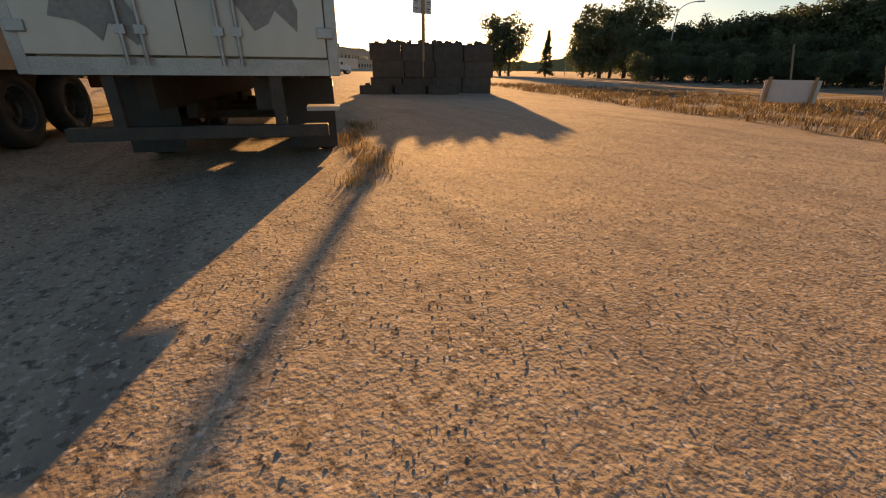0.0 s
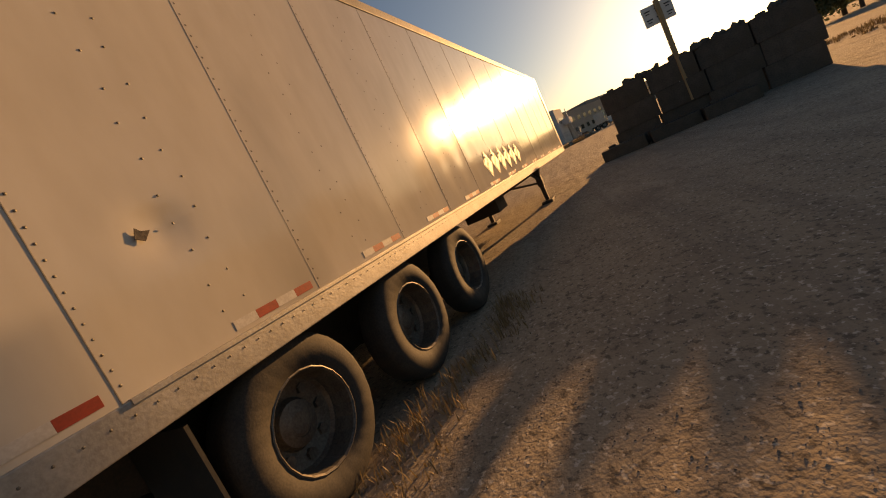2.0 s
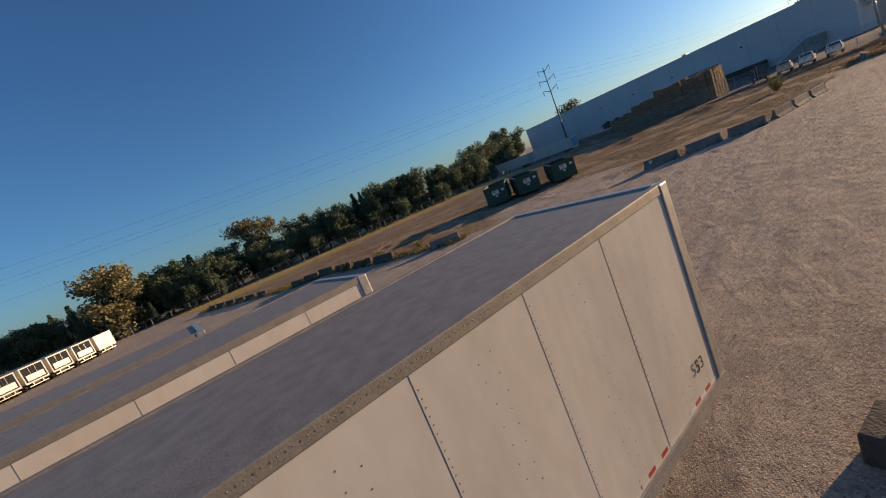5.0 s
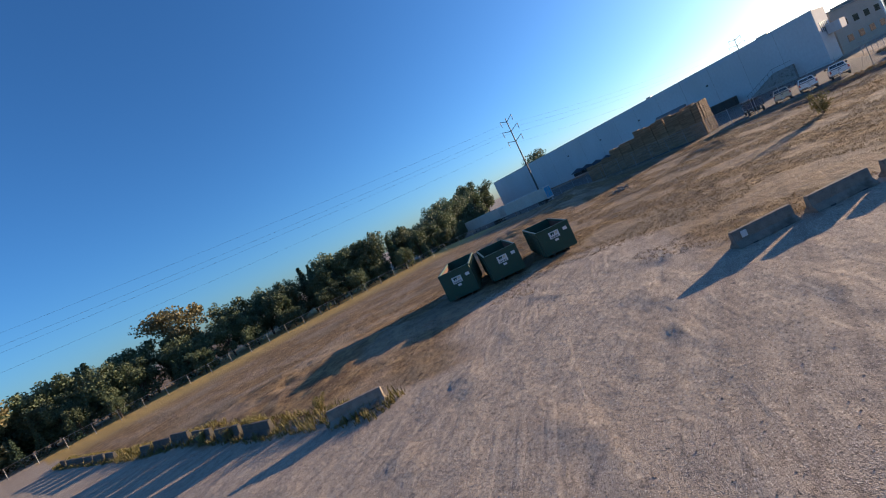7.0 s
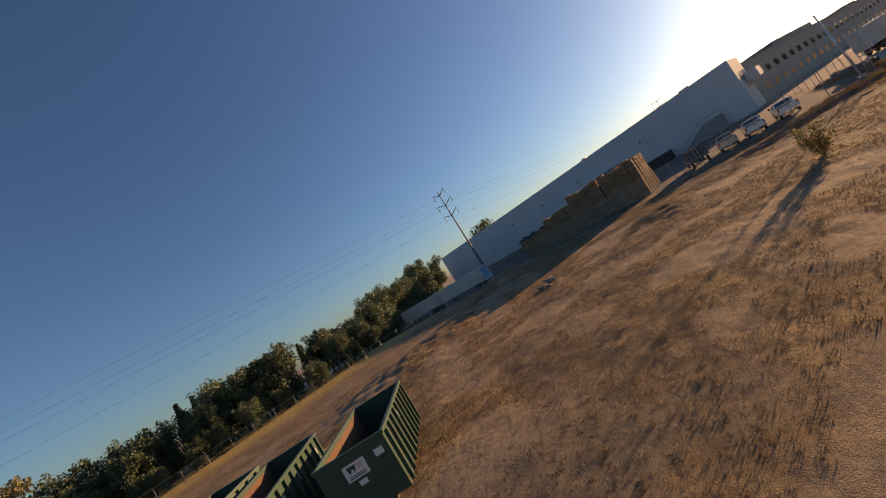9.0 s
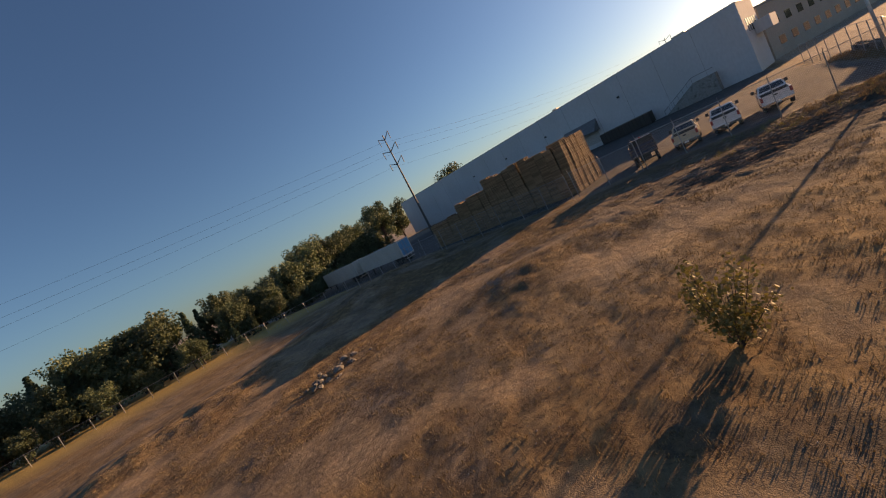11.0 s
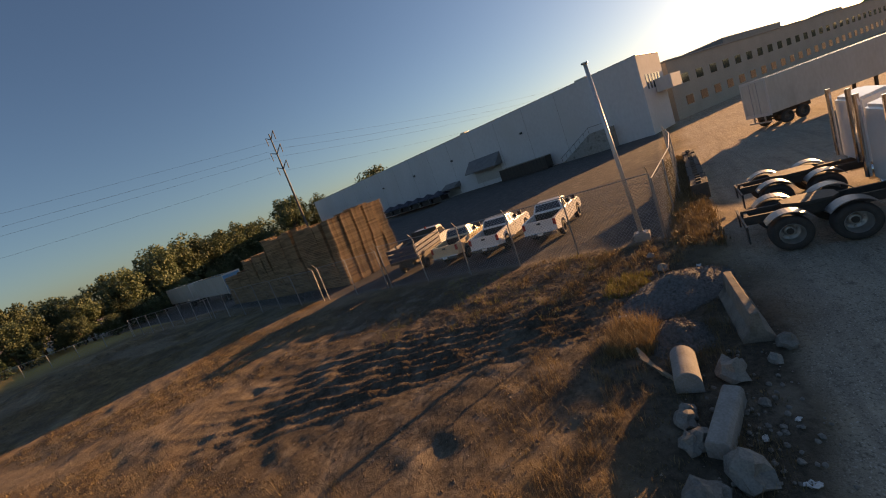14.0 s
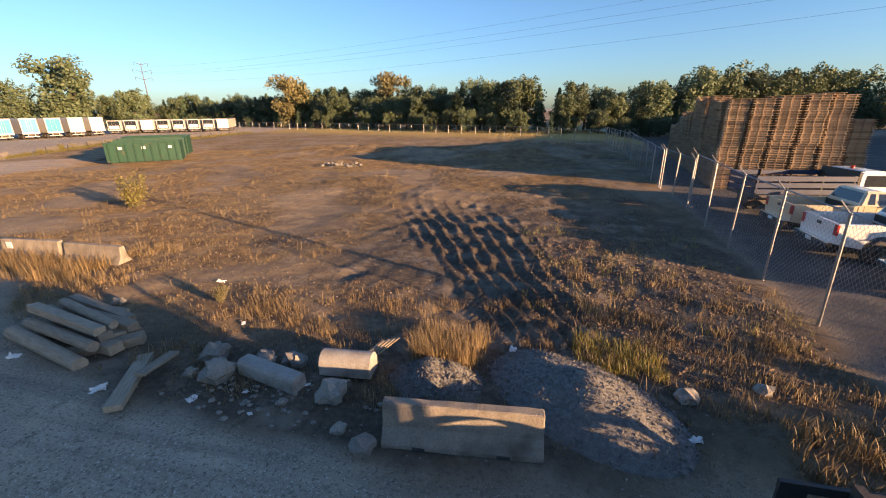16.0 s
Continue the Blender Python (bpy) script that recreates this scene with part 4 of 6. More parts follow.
# ---- roll-off containers ----
def container(m, label, H=2.0, L=6.5, W=2.4):
    """Local x from the labelled end to the far end, y=0 the middle."""
    t = thing("dumpster", m, label, "dumpster", "green roll-off containers")
    h = W / 2
    quick("end_wall", lambda bm: box(bm, 0, 0.06, -h, h, 0.2, H), M_GREEN, t)
    quick("end_wall", lambda bm: box(bm, L - 0.06, L, -h, h, 0.2, H), M_GREEN, t)
    quick("floor_plate", lambda bm: box(bm, 0.061, L - 0.061, -h + 0.061, h - 0.061, 0.2, 0.26), M_RUST, t)
    for s in (-1, 1):
        quick("side_wall", lambda bm: box(bm, 0.061, L - 0.061, s * h, s * (h - 0.06), 0.2, H), M_GREEN, t)
        quick("inner_lining", lambda bm: box(bm, 0.07, L - 0.07, s * (h - 0.064), s * (h - 0.07), 0.265, H - 0.05), M_RUST, t, "rusty inner face")
        quick("top_rim", lambda bm: box(bm, -0.04, L + 0.04, s * (h - 0.07), s * (h + 0.06), H + 0.001, H + 0.11, 0.01), M_GREEN, t)
        quick("runner", lambda bm: box(bm, 0.1, L - 0.1, s * 0.5, s * 0.6, 0.0, 0.198), M_DARKSTEEL, t)
        for k in range(9):
            x = 0.35 + k * (L - 0.75) / 8
            quick("side_rib", lambda bm: prism(bm, [(x - 0.07, s * (h + 0.001)), (x - 0.035, s * (h + 0.11)), (x + 0.035, s * (h + 0.11)), (x + 0.07, s * (h + 0.001))], 0.22, H - 0.002, "z"), M_GREEN, t)
    for x0, x1 in ((-0.04, 0.1), (L - 0.1, L + 0.04)):
        quick("top_rim", lambda bm: box(bm, x0, x1, -h + 0.071, h - 0.071, H + 0.001, H + 0.11, 0.01), M_GREEN, t)
    lb = quick("label_plate", lambda bm: box(bm, -0.008, -0.001, -0.35, 0.4, 1.25, 1.75), M_SIGN, t, "white label plate with a two-colour mark")
    quick("label_mark", lambda bm: prism(bm, [(0.3, 1.68), (0.22, 1.45), (0.12, 1.6), (0.05, 1.45), (-0.02, 1.68)], -0.012, -0.0082, "x"), M_GREEN, lb)
    quick("label_mark", lambda bm: prism(bm, [(-0.04, 1.68), (-0.09, 1.45), (-0.15, 1.56), (-0.21, 1.45), (-0.27, 1.68)], -0.012, -0.0082, "x"), M_TANP, lb)
    for k in range(2):
        quick("label_bar", lambda bm: box(bm, -0.012, -0.0082, -0.25, 0.3, 1.3 + 0.06 * k, 1.33 + 0.06 * k), M_INK, lb)
    quick("small_label", lambda bm: box(bm, -0.008, -0.001, -0.15, 0.12, 1.0, 1.16), M_SIGN, t)
    quick("small_label", lambda bm: box(bm, -0.008, -0.001, -1.0, -0.7, 1.5, 1.72), M_SIGN, t)
    for x in (1.1, 3.1, 5.4):
        quick("side_label", lambda bm: box(bm, x, x + 0.35, -h - 0.012, -h - 0.002, 1.45, 1.7), M_SIGN, t)
    return t


DA = 36.0
for (x, y), hh, lab, da in (((-36.0, 34.2), 2.0, "open green steel roll-off dumpster with ribbed sides and white labels", 0), ((-38.54, 37.41), 2.05, "open green roll-off dumpster with rusty inside between two others", 3), ((-40.6, 40.4), 2.15, "dark green roll-off dumpster at the end of the row", -4)):
    container(pose(x, y, gz(x + 2, y + 2), 0, 0, DA + da), lab, hh)


# ---- pallets ----
def pallet_mesh():
    bm = bmesh.new()
    for k in range(7):
        box(bm, -0.6, 0.6, -0.5 + k * 0.15, -0.4 + k * 0.15, 0.115, 0.135)
    for x in (-0.44, 0, 0.44):
        box(bm, x - 0.02, x + 0.02, -0.5, 0.5, 0.0205, 0.1145)
    for y in (-0.5, -0.05, 0.4):
        box(bm, -0.6, 0.6, y, y + 0.1, 0.0, 0.02)
    for y in (-0.42, 0.4):
        box(bm, -0.415, -0.025, y, y + 0.02, 0.024, 0.112)
        box(bm, 0.025, 0.415, y, y + 0.02, 0.024, 0.112)
    return done("pallet", bm, M_PALLET)


PALLET = pallet_mesh()


def pallet_stack(m, n, seed, tilt=0.0):
    t = thing("pallet_stack", m, "tall leaning stack of weathered wooden pallets", "pallet stack", "stored pallet stacks")
    r = random.Random(seed)
    ox = oy = 0.0
    for k in range(n):
        if k == n // 2:
            ox, oy = r.uniform(-0.1, 0.1), r.uniform(-0.1, 0.1)
        o = new("pallet", PALLET)
        o.parent = t
        o.matrix_basis = pose(ox + tilt * k * 0.003 + r.uniform(-0.03, 0.03), oy + r.uniform(-0.03, 0.03), 0.002 + k * 0.1385, 0, 0, r.uniform(-1.5, 1.5))
    return t


PA = 81.0
pb = Matrix.LocRotScale((17.5, 28.3, 0), Euler((0, 0, radians(PA))), None)
sd2 = 1
for row in range(5):
    for k in range(20):
        if 0 < row < 4 and k > 1:
            continue
        if row == 4 and k > 4:
            continue
        n = 40 if k < 10 else (33 if k < 15 else 24)
        n += random.Random(sd2).choice((-2, -1, 0, 0, 1))
        q = pb @ Vector((0.5 + k * 1.07 - 0.06 * row, -0.6 - row * 1.25, 0))
        pallet_stack(pose(q.x, q.y, 0.0, 0, 0, PA + 90), n, sd2, random.Random(sd2 + 50).uniform(-1, 1))
        sd2 += 1
for k in range(4):
    q = pb @ Vector((3.5 + k * 1.1, -8.2, 0))
    pallet_stack(pose(q.x, q.y, 0, 0, 0, PA + 90), 30 - 3 * k, 300 + k)


# ---- far trailers ----
def far_trailer(m, body, label, L=13.0):
    """Local x from the doors backwards."""
    t = thing("semi_trailer", m, label, "trailer", "distant trailer row")
    quick("body", lambda bm: box(bm, 0.1, L, -1.3, 1.3, 1.15, 4.0, 0.03), M_TRL, t)
    quick("door_frame", lambda bm: [box(bm, 0, 0.098, -1.32, -1.2, 1.05, 4.05), box(bm, 0, 0.098, 1.2, 1.32, 1.05, 4.05), box(bm, 0, 0.098, -1.199, 1.199, 3.85, 4.05), box(bm, 0, 0.098, -1.199, 1.199, 1.05, 1.3)], M_WHITETAPE, t)
    for s in (-1, 1):
        quick("door", lambda bm: box(bm, 0.03, 0.096, s * 0.02, s * 1.19, 1.32, 3.84), body, t)
        quick("lock_rod", lambda bm: cyl(bm, (0.01, s * 0.35, 1.2), (0.01, s * 0.35, 3.9), 0.025, seg=6), M_STEEL, t)
        quick("landing_leg", lambda bm: box(bm, L - 3.0, L - 2.8, s * 0.8, s * 0.95, -0.02, 1.15), M_DARKSTEEL, t)
        for x in (1.4, 2.7):
            wheel_parts(t, x, s * 1.1, side=s)
    quick("bumper", lambda bm: [box(bm, 0.05, 0.15, -1.1, 1.1, 0.5, 0.62), box(bm, 0.06, 0.14, -0.6, -0.5, 0.62, 1.15), box(bm, 0.06, 0.14, 0.5, 0.6, 0.62, 1.15)], M_ALU, t)
    quick("chassis", lambda bm: [box(bm, 0.3, 4, -0.5, 0.5, 0.75, 1.148)] + [cyl(bm, (x, -1.0, 0.52), (x, 1.0, 0.52), 0.07) for x in (1.4, 2.7)], M_DARKSTEEL, t)
    return t


for k in range(8):
    x, y = -73.0 - 2.75 * k, 97.0 - 1.9 * k
    m = pose(x, y, 0, 0, 0, 118 + random.uniform(-3, 3)) @ Matrix.Diagonal((1, 1, 0.78, 1))
    shut = k in (0, 5)
    # open backs: closed doors in dark glass colour stand in for the shaded inside
    t = far_trailer(m, M_WHITEP if shut else M_GLASS, "white box trailer parked in a distant row on gravel" if shut else "white box trailer with a dark open back in a distant row")
    if not shut:
        quick("tail_panel", lambda bm: box(bm, -0.06, -0.02, -1.0, 1.0, 1.5, 2.5, 0.02), M_WHITEP, t, "white panel across the open back")
for k in range(5):
    x, y = -89.5 - 0.8 * k, 77.5 - 3.9 * k
    far_trailer(pose(x, y, 0, 0, 0, 163 + random.uniform(-3, 3)), (M_WHITEP, M_TRL, M_TEAL, M_TEAL, M_TEAL)[k], "white trailer with %s rear doors in a distant row" % ("white", "white", "teal", "teal", "teal")[k])
for k, (x, y, a) in enumerate(((30.3, 63.0, 77.0), (33.6, 79.0, 78.0))):
    far_trailer(pose(x, y, gz(x, y), 0, 0, a), (M_SKYBLUE, M_TRL)[k], "white box trailer behind the pallet yard", L=14.5)


# ---- pickups ----
def pickup(m, paint, label, L=6.0, crew=True):
    """Local x from tailgate to nose, y=0 the middle."""
    t = thing("pickup_truck", m, label, "pickup truck", "pickups parked in the yard")
    h = 0.98
    def lower(bm):
        pts = [(0.0, 0.62), (0.0, 1.32), (2.05, 1.36), (2.05, 0.6)]
        r = 0.47
        bed = [(0.02, 0.66), (0.0, 0.8), (0.0, 1.33), (2.1, 1.36), (2.1, 0.58), (1.28 + r + 0.04, 0.55)]
        bed += [(1.28 + r * math.cos(a), 0.52 + r * math.sin(a)) for a in [math.pi * k / 8 for k in range(9)]]
        for s in (-1, 1):
            prism(bm, bed, s * h, s * (h - 0.12))
        box(bm, 0.0, 0.07, -h + 0.121, h - 0.121, 0.66, 1.33)
        box(bm, 0.071, 2.1, -h + 0.121, h - 0.121, 0.72, 0.78)
    quick("bed", lower, paint, t)
    def cab(bm):
        fx = L - 1.05
        r = 0.47
        side = [(2.14, 0.5), (2.14, 1.38), (L - 1.75, 1.36), (L - 0.35, 1.27), (L - 0.06, 1.16), (L - 0.03, 0.62), (fx + r + 0.05, 0.52)]
        side += [(fx + r * math.cos(a), 0.52 + r * math.sin(a)) for a in [math.pi * k / 8 for k in range(9)]]
        prism(bm, side, -h, h)
        es = [e for e in bm.edges if abs(e.verts[0].co.y - e.verts[1].co.y) < 1e-4 and min(e.verts[0].co.z, e.verts[1].co.z) > 1.1]
        bmesh.ops.bevel(bm, geom=es, offset=0.06, segments=2, affect="EDGES")
    quick("cab_body", cab, paint, t)
    def roof(bm):
        x0, x1, x2, x3 = 2.16, 2.36, L - 2.65, L - 1.8
        lo = [(x0, -h + 0.03), (x3, -h + 0.03), (x3, h - 0.03), (x0, h - 0.03)]
        hi = [(x1, -h + 0.2), (x2, -h + 0.2), (x2, h - 0.2), (x1, h - 0.2)]
        a = [bm.verts.new((*p, 1.37)) for p in lo]
        b2 = [bm.verts.new((*p, 1.9)) for p in hi]
        bm.faces.new(b2)
        for k in range(4):
            bm.faces.new((a[k], a[(k + 1) % 4], b2[(k + 1) % 4], b2[k]))
        bmesh.ops.recalc_face_normals(bm, faces=bm.faces)
        bmesh.ops.bevel(bm, geom=[e for e in bm.edges if max(e.verts[0].co.z, e.verts[1].co.z) > 1.5], offset=0.06, segments=3, affect="EDGES")
    quick("cab_roof", roof, paint, t, smooth=False)
    def pane(bm, pts):
        vs = [bm.verts.new(p) for p in pts]
        f = bm.faces.new(vs)
        r = bmesh.ops.extrude_face_region(bm, geom=[f])
        for v in r["geom"]:
            if isinstance(v, bmesh.types.BMVert):
                v.co += Vector((0, 0, -0.004))
        bmesh.ops.recalc_face_normals(bm, faces=bm.faces)
    quick("rear_window", lambda bm: pane(bm, [(2.19, -0.8, 1.46), (2.19, 0.8, 1.46), (2.33, 0.7, 1.83), (2.33, -0.7, 1.83)]), M_GLASS, t)
    quick("windscreen", lambda bm: pane(bm, [(L - 1.86, -0.84, 1.42), (L - 1.86, 0.84, 1.42), (L - 2.6, 0.72, 1.87), (L - 2.6, -0.72, 1.87)]), M_GLASS, t)
    mid = (2.4 + L - 2.6) / 2
    for s in (-1, 1):
        def yy(z):
            return s * (h - 0.03 - 0.17 * (z - 1.37) / 0.53 + 0.012)
        for xs in ((2.42, mid - 0.06, 2.5, mid - 0.06), (mid + 0.06, L - 2.05, mid + 0.06, L - 2.6)):
            quick("side_window", lambda bm: pane(bm, [(xs[0], yy(1.43), 1.43), (xs[1], yy(1.43), 1.43), (xs[3], yy(1.82), 1.82), (xs[2], yy(1.82), 1.82)]), M_GLASS, t)
        for x in (1.28, L - 1.05):
            wheel_parts(t, x, s * (h - 0.13), r=0.41, w=0.27, side=s)
        for x in (2.3, mid, L - 1.95):
            quick("door_line", lambda bm: box(bm, x, x + 0.012, s * (h - 0.01), s * (h + 0.003), 0.6, 1.36), M_BLACKPL, t)
        for x in (mid - 0.3, mid + 0.15):
            quick("door_handle", lambda bm: box(bm, x, x + 0.16, s * h, s * (h + 0.03), 1.1, 1.14), M_BLACKPL, t)
        quick("mirror", lambda bm: [box(bm, L - 2.1, L - 1.98, s * (h + 0.02), s * (h + 0.26), 1.42, 1.7, 0.03), box(bm, L - 2.06, L - 2.02, s * (h - 0.05), s * (h + 0.019), 1.45, 1.5)], M_BLACKPL, t)
        quick("tail_light", lambda bm: box(bm, -0.012, 0.05, s * (h - 0.16), s * (h + 0.004), 0.95, 1.3), M_RED, t)
        quick("headlight", lambda bm: box(bm, L - 0.1, L - 0.02, s * (h - 0.38), s * (h - 0.04), 0.92, 1.1), M_CHROME, t)
    quick("rear_bumper", lambda bm: box(bm, -0.2, -0.014, -h + 0.04, h - 0.04, 0.5, 0.7, 0.02), M_CHROME, t, "chrome step bumper")
    quick("front_bumper", lambda bm: box(bm, L - 0.02, L + 0.12, -h + 0.03, h - 0.03, 0.45, 0.7, 0.03), M_CHROME, t)
    quick("grille", lambda bm: box(bm, L - 0.06, L - 0.01, -0.55, 0.55, 0.74, 1.14), M_BLACKPL, t)
    quick("tailgate_handle", lambda bm: box(bm, -0.014, -0.001, -0.12, 0.12, 1.12, 1.22), M_BLACKPL, t)
    quick("number_plate", lambda bm: box(bm, -0.212, -0.202, -0.16, 0.16, 0.54, 0.66), M_SIGN, t)
    quick("bed_liner", lambda bm: [box(bm, 0.075, 2.08, -h + 0.125, h - 0.125, 0.781, 0.79), box(bm, 2.085, 2.099, -h + 0.125, h - 0.125, 0.781, 1.34)], M_BLACKPL, t)
    quick("underbody", lambda bm: [box(bm, 0.2, L - 0.2, -0.55, 0.55, 0.4, 0.62)] + [cyl(bm, (x, -0.75, 0.41), (x, 0.75, 0.41), 0.06) for x in (1.28, L - 1.05)], M_DARKSTEEL, t)
    return t


pickup(pose(16.5, 12.15, 0.0, 0, 0, -3), M_WHITEP, "white extended-cab pickup truck parked on yard gravel", 6.1)
pickup(pose(16.1, 15.5, 0.0, 0, 0, -2), M_WHITEP, "white crew-cab pickup truck between two other pickups", 6.0)
pickup(pose(16.3, 18.4, 0.0, 0, 0, -1), M_TANP, "tan extended-cab pickup truck in the yard row", 5.6)


def stake_truck(m):
    t = thing("stake_truck", m, "white flatbed work truck with navy slatted sides", "truck")
    h = 1.1
    quick("deck", lambda bm: box(bm, 0, 4.2, -h, h, 0.95, 1.1, 0.01), M_DARKSTEEL, t)
    for s in (-1, 1):
        for z in (1.15, 1.45, 1.75):
            quick("side_board", lambda bm: box(bm, 0, 4.2, s * h, s * (h - 0.03), z, z + 0.22), M_NAVY, t)
        for x in (0.05, 1.4, 2.8, 4.1):
            quick("stake", lambda bm: box(bm, x, x + 0.06, s * (h - 0.031), s * (h - 0.09), 1.1, 2.0), M_DARKSTEEL, t)
    quick("tail_board", lambda bm: [box(bm, 0, 0.04, -h + 0.1, h - 0.1, z, z + 0.22) for z in (1.15, 1.45, 1.75)], M_NAVY, t)
    quick("headboard", lambda bm: box(bm, 4.22, 4.28, -h, h, 1.1, 2.2), M_DARKSTEEL, t)
    def cab(bm):
        prism(bm, [(4.35, 0.6), (4.35, 2.1), (4.5, 2.2), (5.4, 2.18), (6.05, 1.5), (6.9, 1.4), (7.0, 0.6)], -1.0, 1.0)
        bmesh.ops.bevel(bm, geom=[e for e in bm.edges if max(e.verts[0].co.z, e.verts[1].co.z) > 1.3], offset=0.07, segments=2, affect="EDGES")
    quick("cab", cab, M_WHITEP, t)
    for s in (-1, 1):
        quick("side_window", lambda bm: prism(bm, [(4.6, 1.5), (4.6, 2.0), (5.35, 2.0), (5.85, 1.5)], s * 1.001, s * 1.012), M_GLASS, t)
        for x in (1.2, 5.9):
            wheel_parts(t, x, s * 0.9, r=0.43, w=0.26, side=s)
    quick("beacon", lambda bm: cyl(bm, (4.7, 0, 2.19), (4.7, 0, 2.34), 0.08), M_RED, t)
    quick("frame_rail", lambda bm: [box(bm, 0.2, 6.6, -0.45, 0.45, 0.55, 0.94)] + [cyl(bm, (x, -0.85, 0.43), (x, 0.85, 0.43), 0.07) for x in (1.2, 5.9)], M_DARKSTEEL, t)
    return t


stake_truck(pose(16.2, 21.6, 0, 0, 0, 6))


# ---- semi tractors ----
def tractor(m, label):
    """Local x from the rear of the frame to the nose."""
    t = thing("semi_tractor", m, label, "semi truck", "tractors parked on the lane")
    quick("frame_rail", lambda bm: [box(bm, 0, 6.6, s * 0.33, s * 0.43, 0.75, 1.02) for s in (-1, 1)] + [box(bm, x, x + 0.1, -0.33, 0.33, 0.8, 0.98) for x in (0.05, 2.0, 4.0)] + [cyl(bm, (x, -1.05, 0.52), (x, 1.05, 0.52), 0.09) for x in (0.95, 2.35, 6.3)], M_DARKSTEEL, t)
    quick("fifth_wheel", lambda bm: prism(bm, [(1.0, -0.2), (1.0, 0.2), (1.4, 0.48), (2.1, 0.48), (2.3, 0.25), (2.3, -0.25), (2.1, -0.48), (1.4, -0.48)], 1.05, 1.15, "z"), M_DARKSTEEL, t)
    for s in (-1, 1):
        for x in (0.95, 2.35):
            wheel_parts(t, x, s * 1.05, r=0.52, w=0.5, side=s, hub=M_ALU)
            def fender(bm):
                seg = 12
                arc = [math.radians(35 + 110 * w / seg) for w in range(seg + 1)]
                prism(bm, [(x + 0.64 * math.cos(a), 0.52 + 0.64 * math.sin(a)) for a in arc] + [(x + 0.66 * math.cos(a), 0.52 + 0.66 * math.sin(a)) for a in reversed(arc)], s * 0.78, s * 1.32)
            quick("fender", fender, M_FENDER, t, "dull metal quarter fender")
        wheel_parts(t, 6.3, s * 1.02, r=0.52, w=0.3, side=s, hub=M_CHROME)
        quick("fuel_tank", lambda bm: cyl(bm, (3.5, s * 0.85, 0.72), (4.9, s * 0.85, 0.72), 0.33, seg=20), M_CHROME, t, "polished cylindrical fuel tank", True)
        quick("exhaust_stack", lambda bm: cyl(bm, (3.3, s * 1.0, 1.1), (3.3, s * 1.0, 3.6), 0.08, seg=12), M_CHROME, t)
        quick("side_window", lambda bm: prism(bm, [(4.75, 2.0), (4.75, 2.6), (5.2, 2.6), (5.45, 2.0)], s * 1.171, s * 1.18), M_GLASS, t)
        quick("mirror", lambda bm: box(bm, 5.5, 5.6, s * 1.22, s * 1.42, 1.8, 2.5, 0.02), M_CHROME, t)
    def cab(bm):
        prism(bm, [(3.45, 1.03), (3.45, 3.2), (4.2, 3.35), (5.0, 2.95), (5.5, 2.05), (7.0, 1.85), (7.15, 0.7), (6.95, 0.6), (5.6, 0.9), (5.0, 1.06)], -1.17, 1.17)
        bmesh.ops.bevel(bm, geom=[e for e in bm.edges if max(e.verts[0].co.z, e.verts[1].co.z) > 1.7], offset=0.09, segments=2, affect="EDGES")
    quick("cab", cab, M_WHITEP, t)
    quick("windscreen", lambda bm: prism(bm, [(5.08, 2.86), (5.47, 2.14), (5.49, 2.15), (5.1, 2.87)], -1.0, 1.0), M_GLASS, t)
    quick("rear_crossbar", lambda bm: [box(bm, -0.06, -0.002, -1.1, 1.1, 0.78, 0.9), box(bm, -0.05, -0.01, -1.1, -0.8, 0.35, 0.779), box(bm, -0.05, -0.01, 0.8, 1.1, 0.35, 0.779)], M_BLACKPL, t)
    return t


tractor(pose(10.25, 3.7, 0, 0, 0, -91), "semi tractor unit with bright fenders parked on the lane")
tractor(pose(14.4, 3.2, 0, 0, 0, -91), "second semi tractor unit with polished tanks")
far_trailer(pose(38.0, -1.5, 0, 0, 0, -60), M_TRL, "grimy flat-sided trailer parked past the tractors", L=12)


def lane_blocks():
    t = thing("block_row", pose(17.6, 4.3, 0, 0, 0, -1), "low row of concrete blocks along the yard fence", "block wall")
    r = random.Random(15)
    for k in range(9):
        lock_block(t, pose(0.75 + 1.53 * k, r.uniform(-0.04, 0.04), gz(18 + 1.5 * k, 4.3) - 0.06, 0, 0, r.uniform(-2, 2)))


lane_blocks()


# ---- yard fence, pole ----
def wire_mat():
    m = bpy.data.materials.new("chain_link_wire")
    m.use_nodes = True
    n, l = m.node_tree.nodes, m.node_tree.links
    p = n["Principled BSDF"]
    p.inputs["Base Color"].default_value = (0.34, 0.34, 0.34, 1)
    p.inputs["Metallic"].default_value, p.inputs["Roughness"].default_value = 0.7, 0.5
    return m


M_WIRE = wire_mat()


def chain_link(bm, a, b, z0, z1, cell=0.16, w=0.006):
    """Crossed flat wires between two ground points."""
    a, b = Vector((*a, 0)), Vector((*b, 0))
    L = (b - a).length
    u = (b - a) / L
    H = z1 - z0
    k = -H
    while k < L:
        for s in (0, 1):
            x0, x1 = max(k, 0), min(k + H, L)
            if x1 - x0 > 0.02:
                za, zb2 = z0 + (x0 - k), z0 + (x1 - k)
                if s:
                    za, zb2 = z0 + z1 - za, z0 + z1 - zb2
                pa, pb2 = a + u * x0, a + u * x1
                q = [bm.verts.new((p.x, p.y, z + d)) for p, z, d in ((pa, za, -w), (pb2, zb2, -w), (pb2, zb2, w), (pa, za, w))]
                bm.faces.new(q)
        k += cell


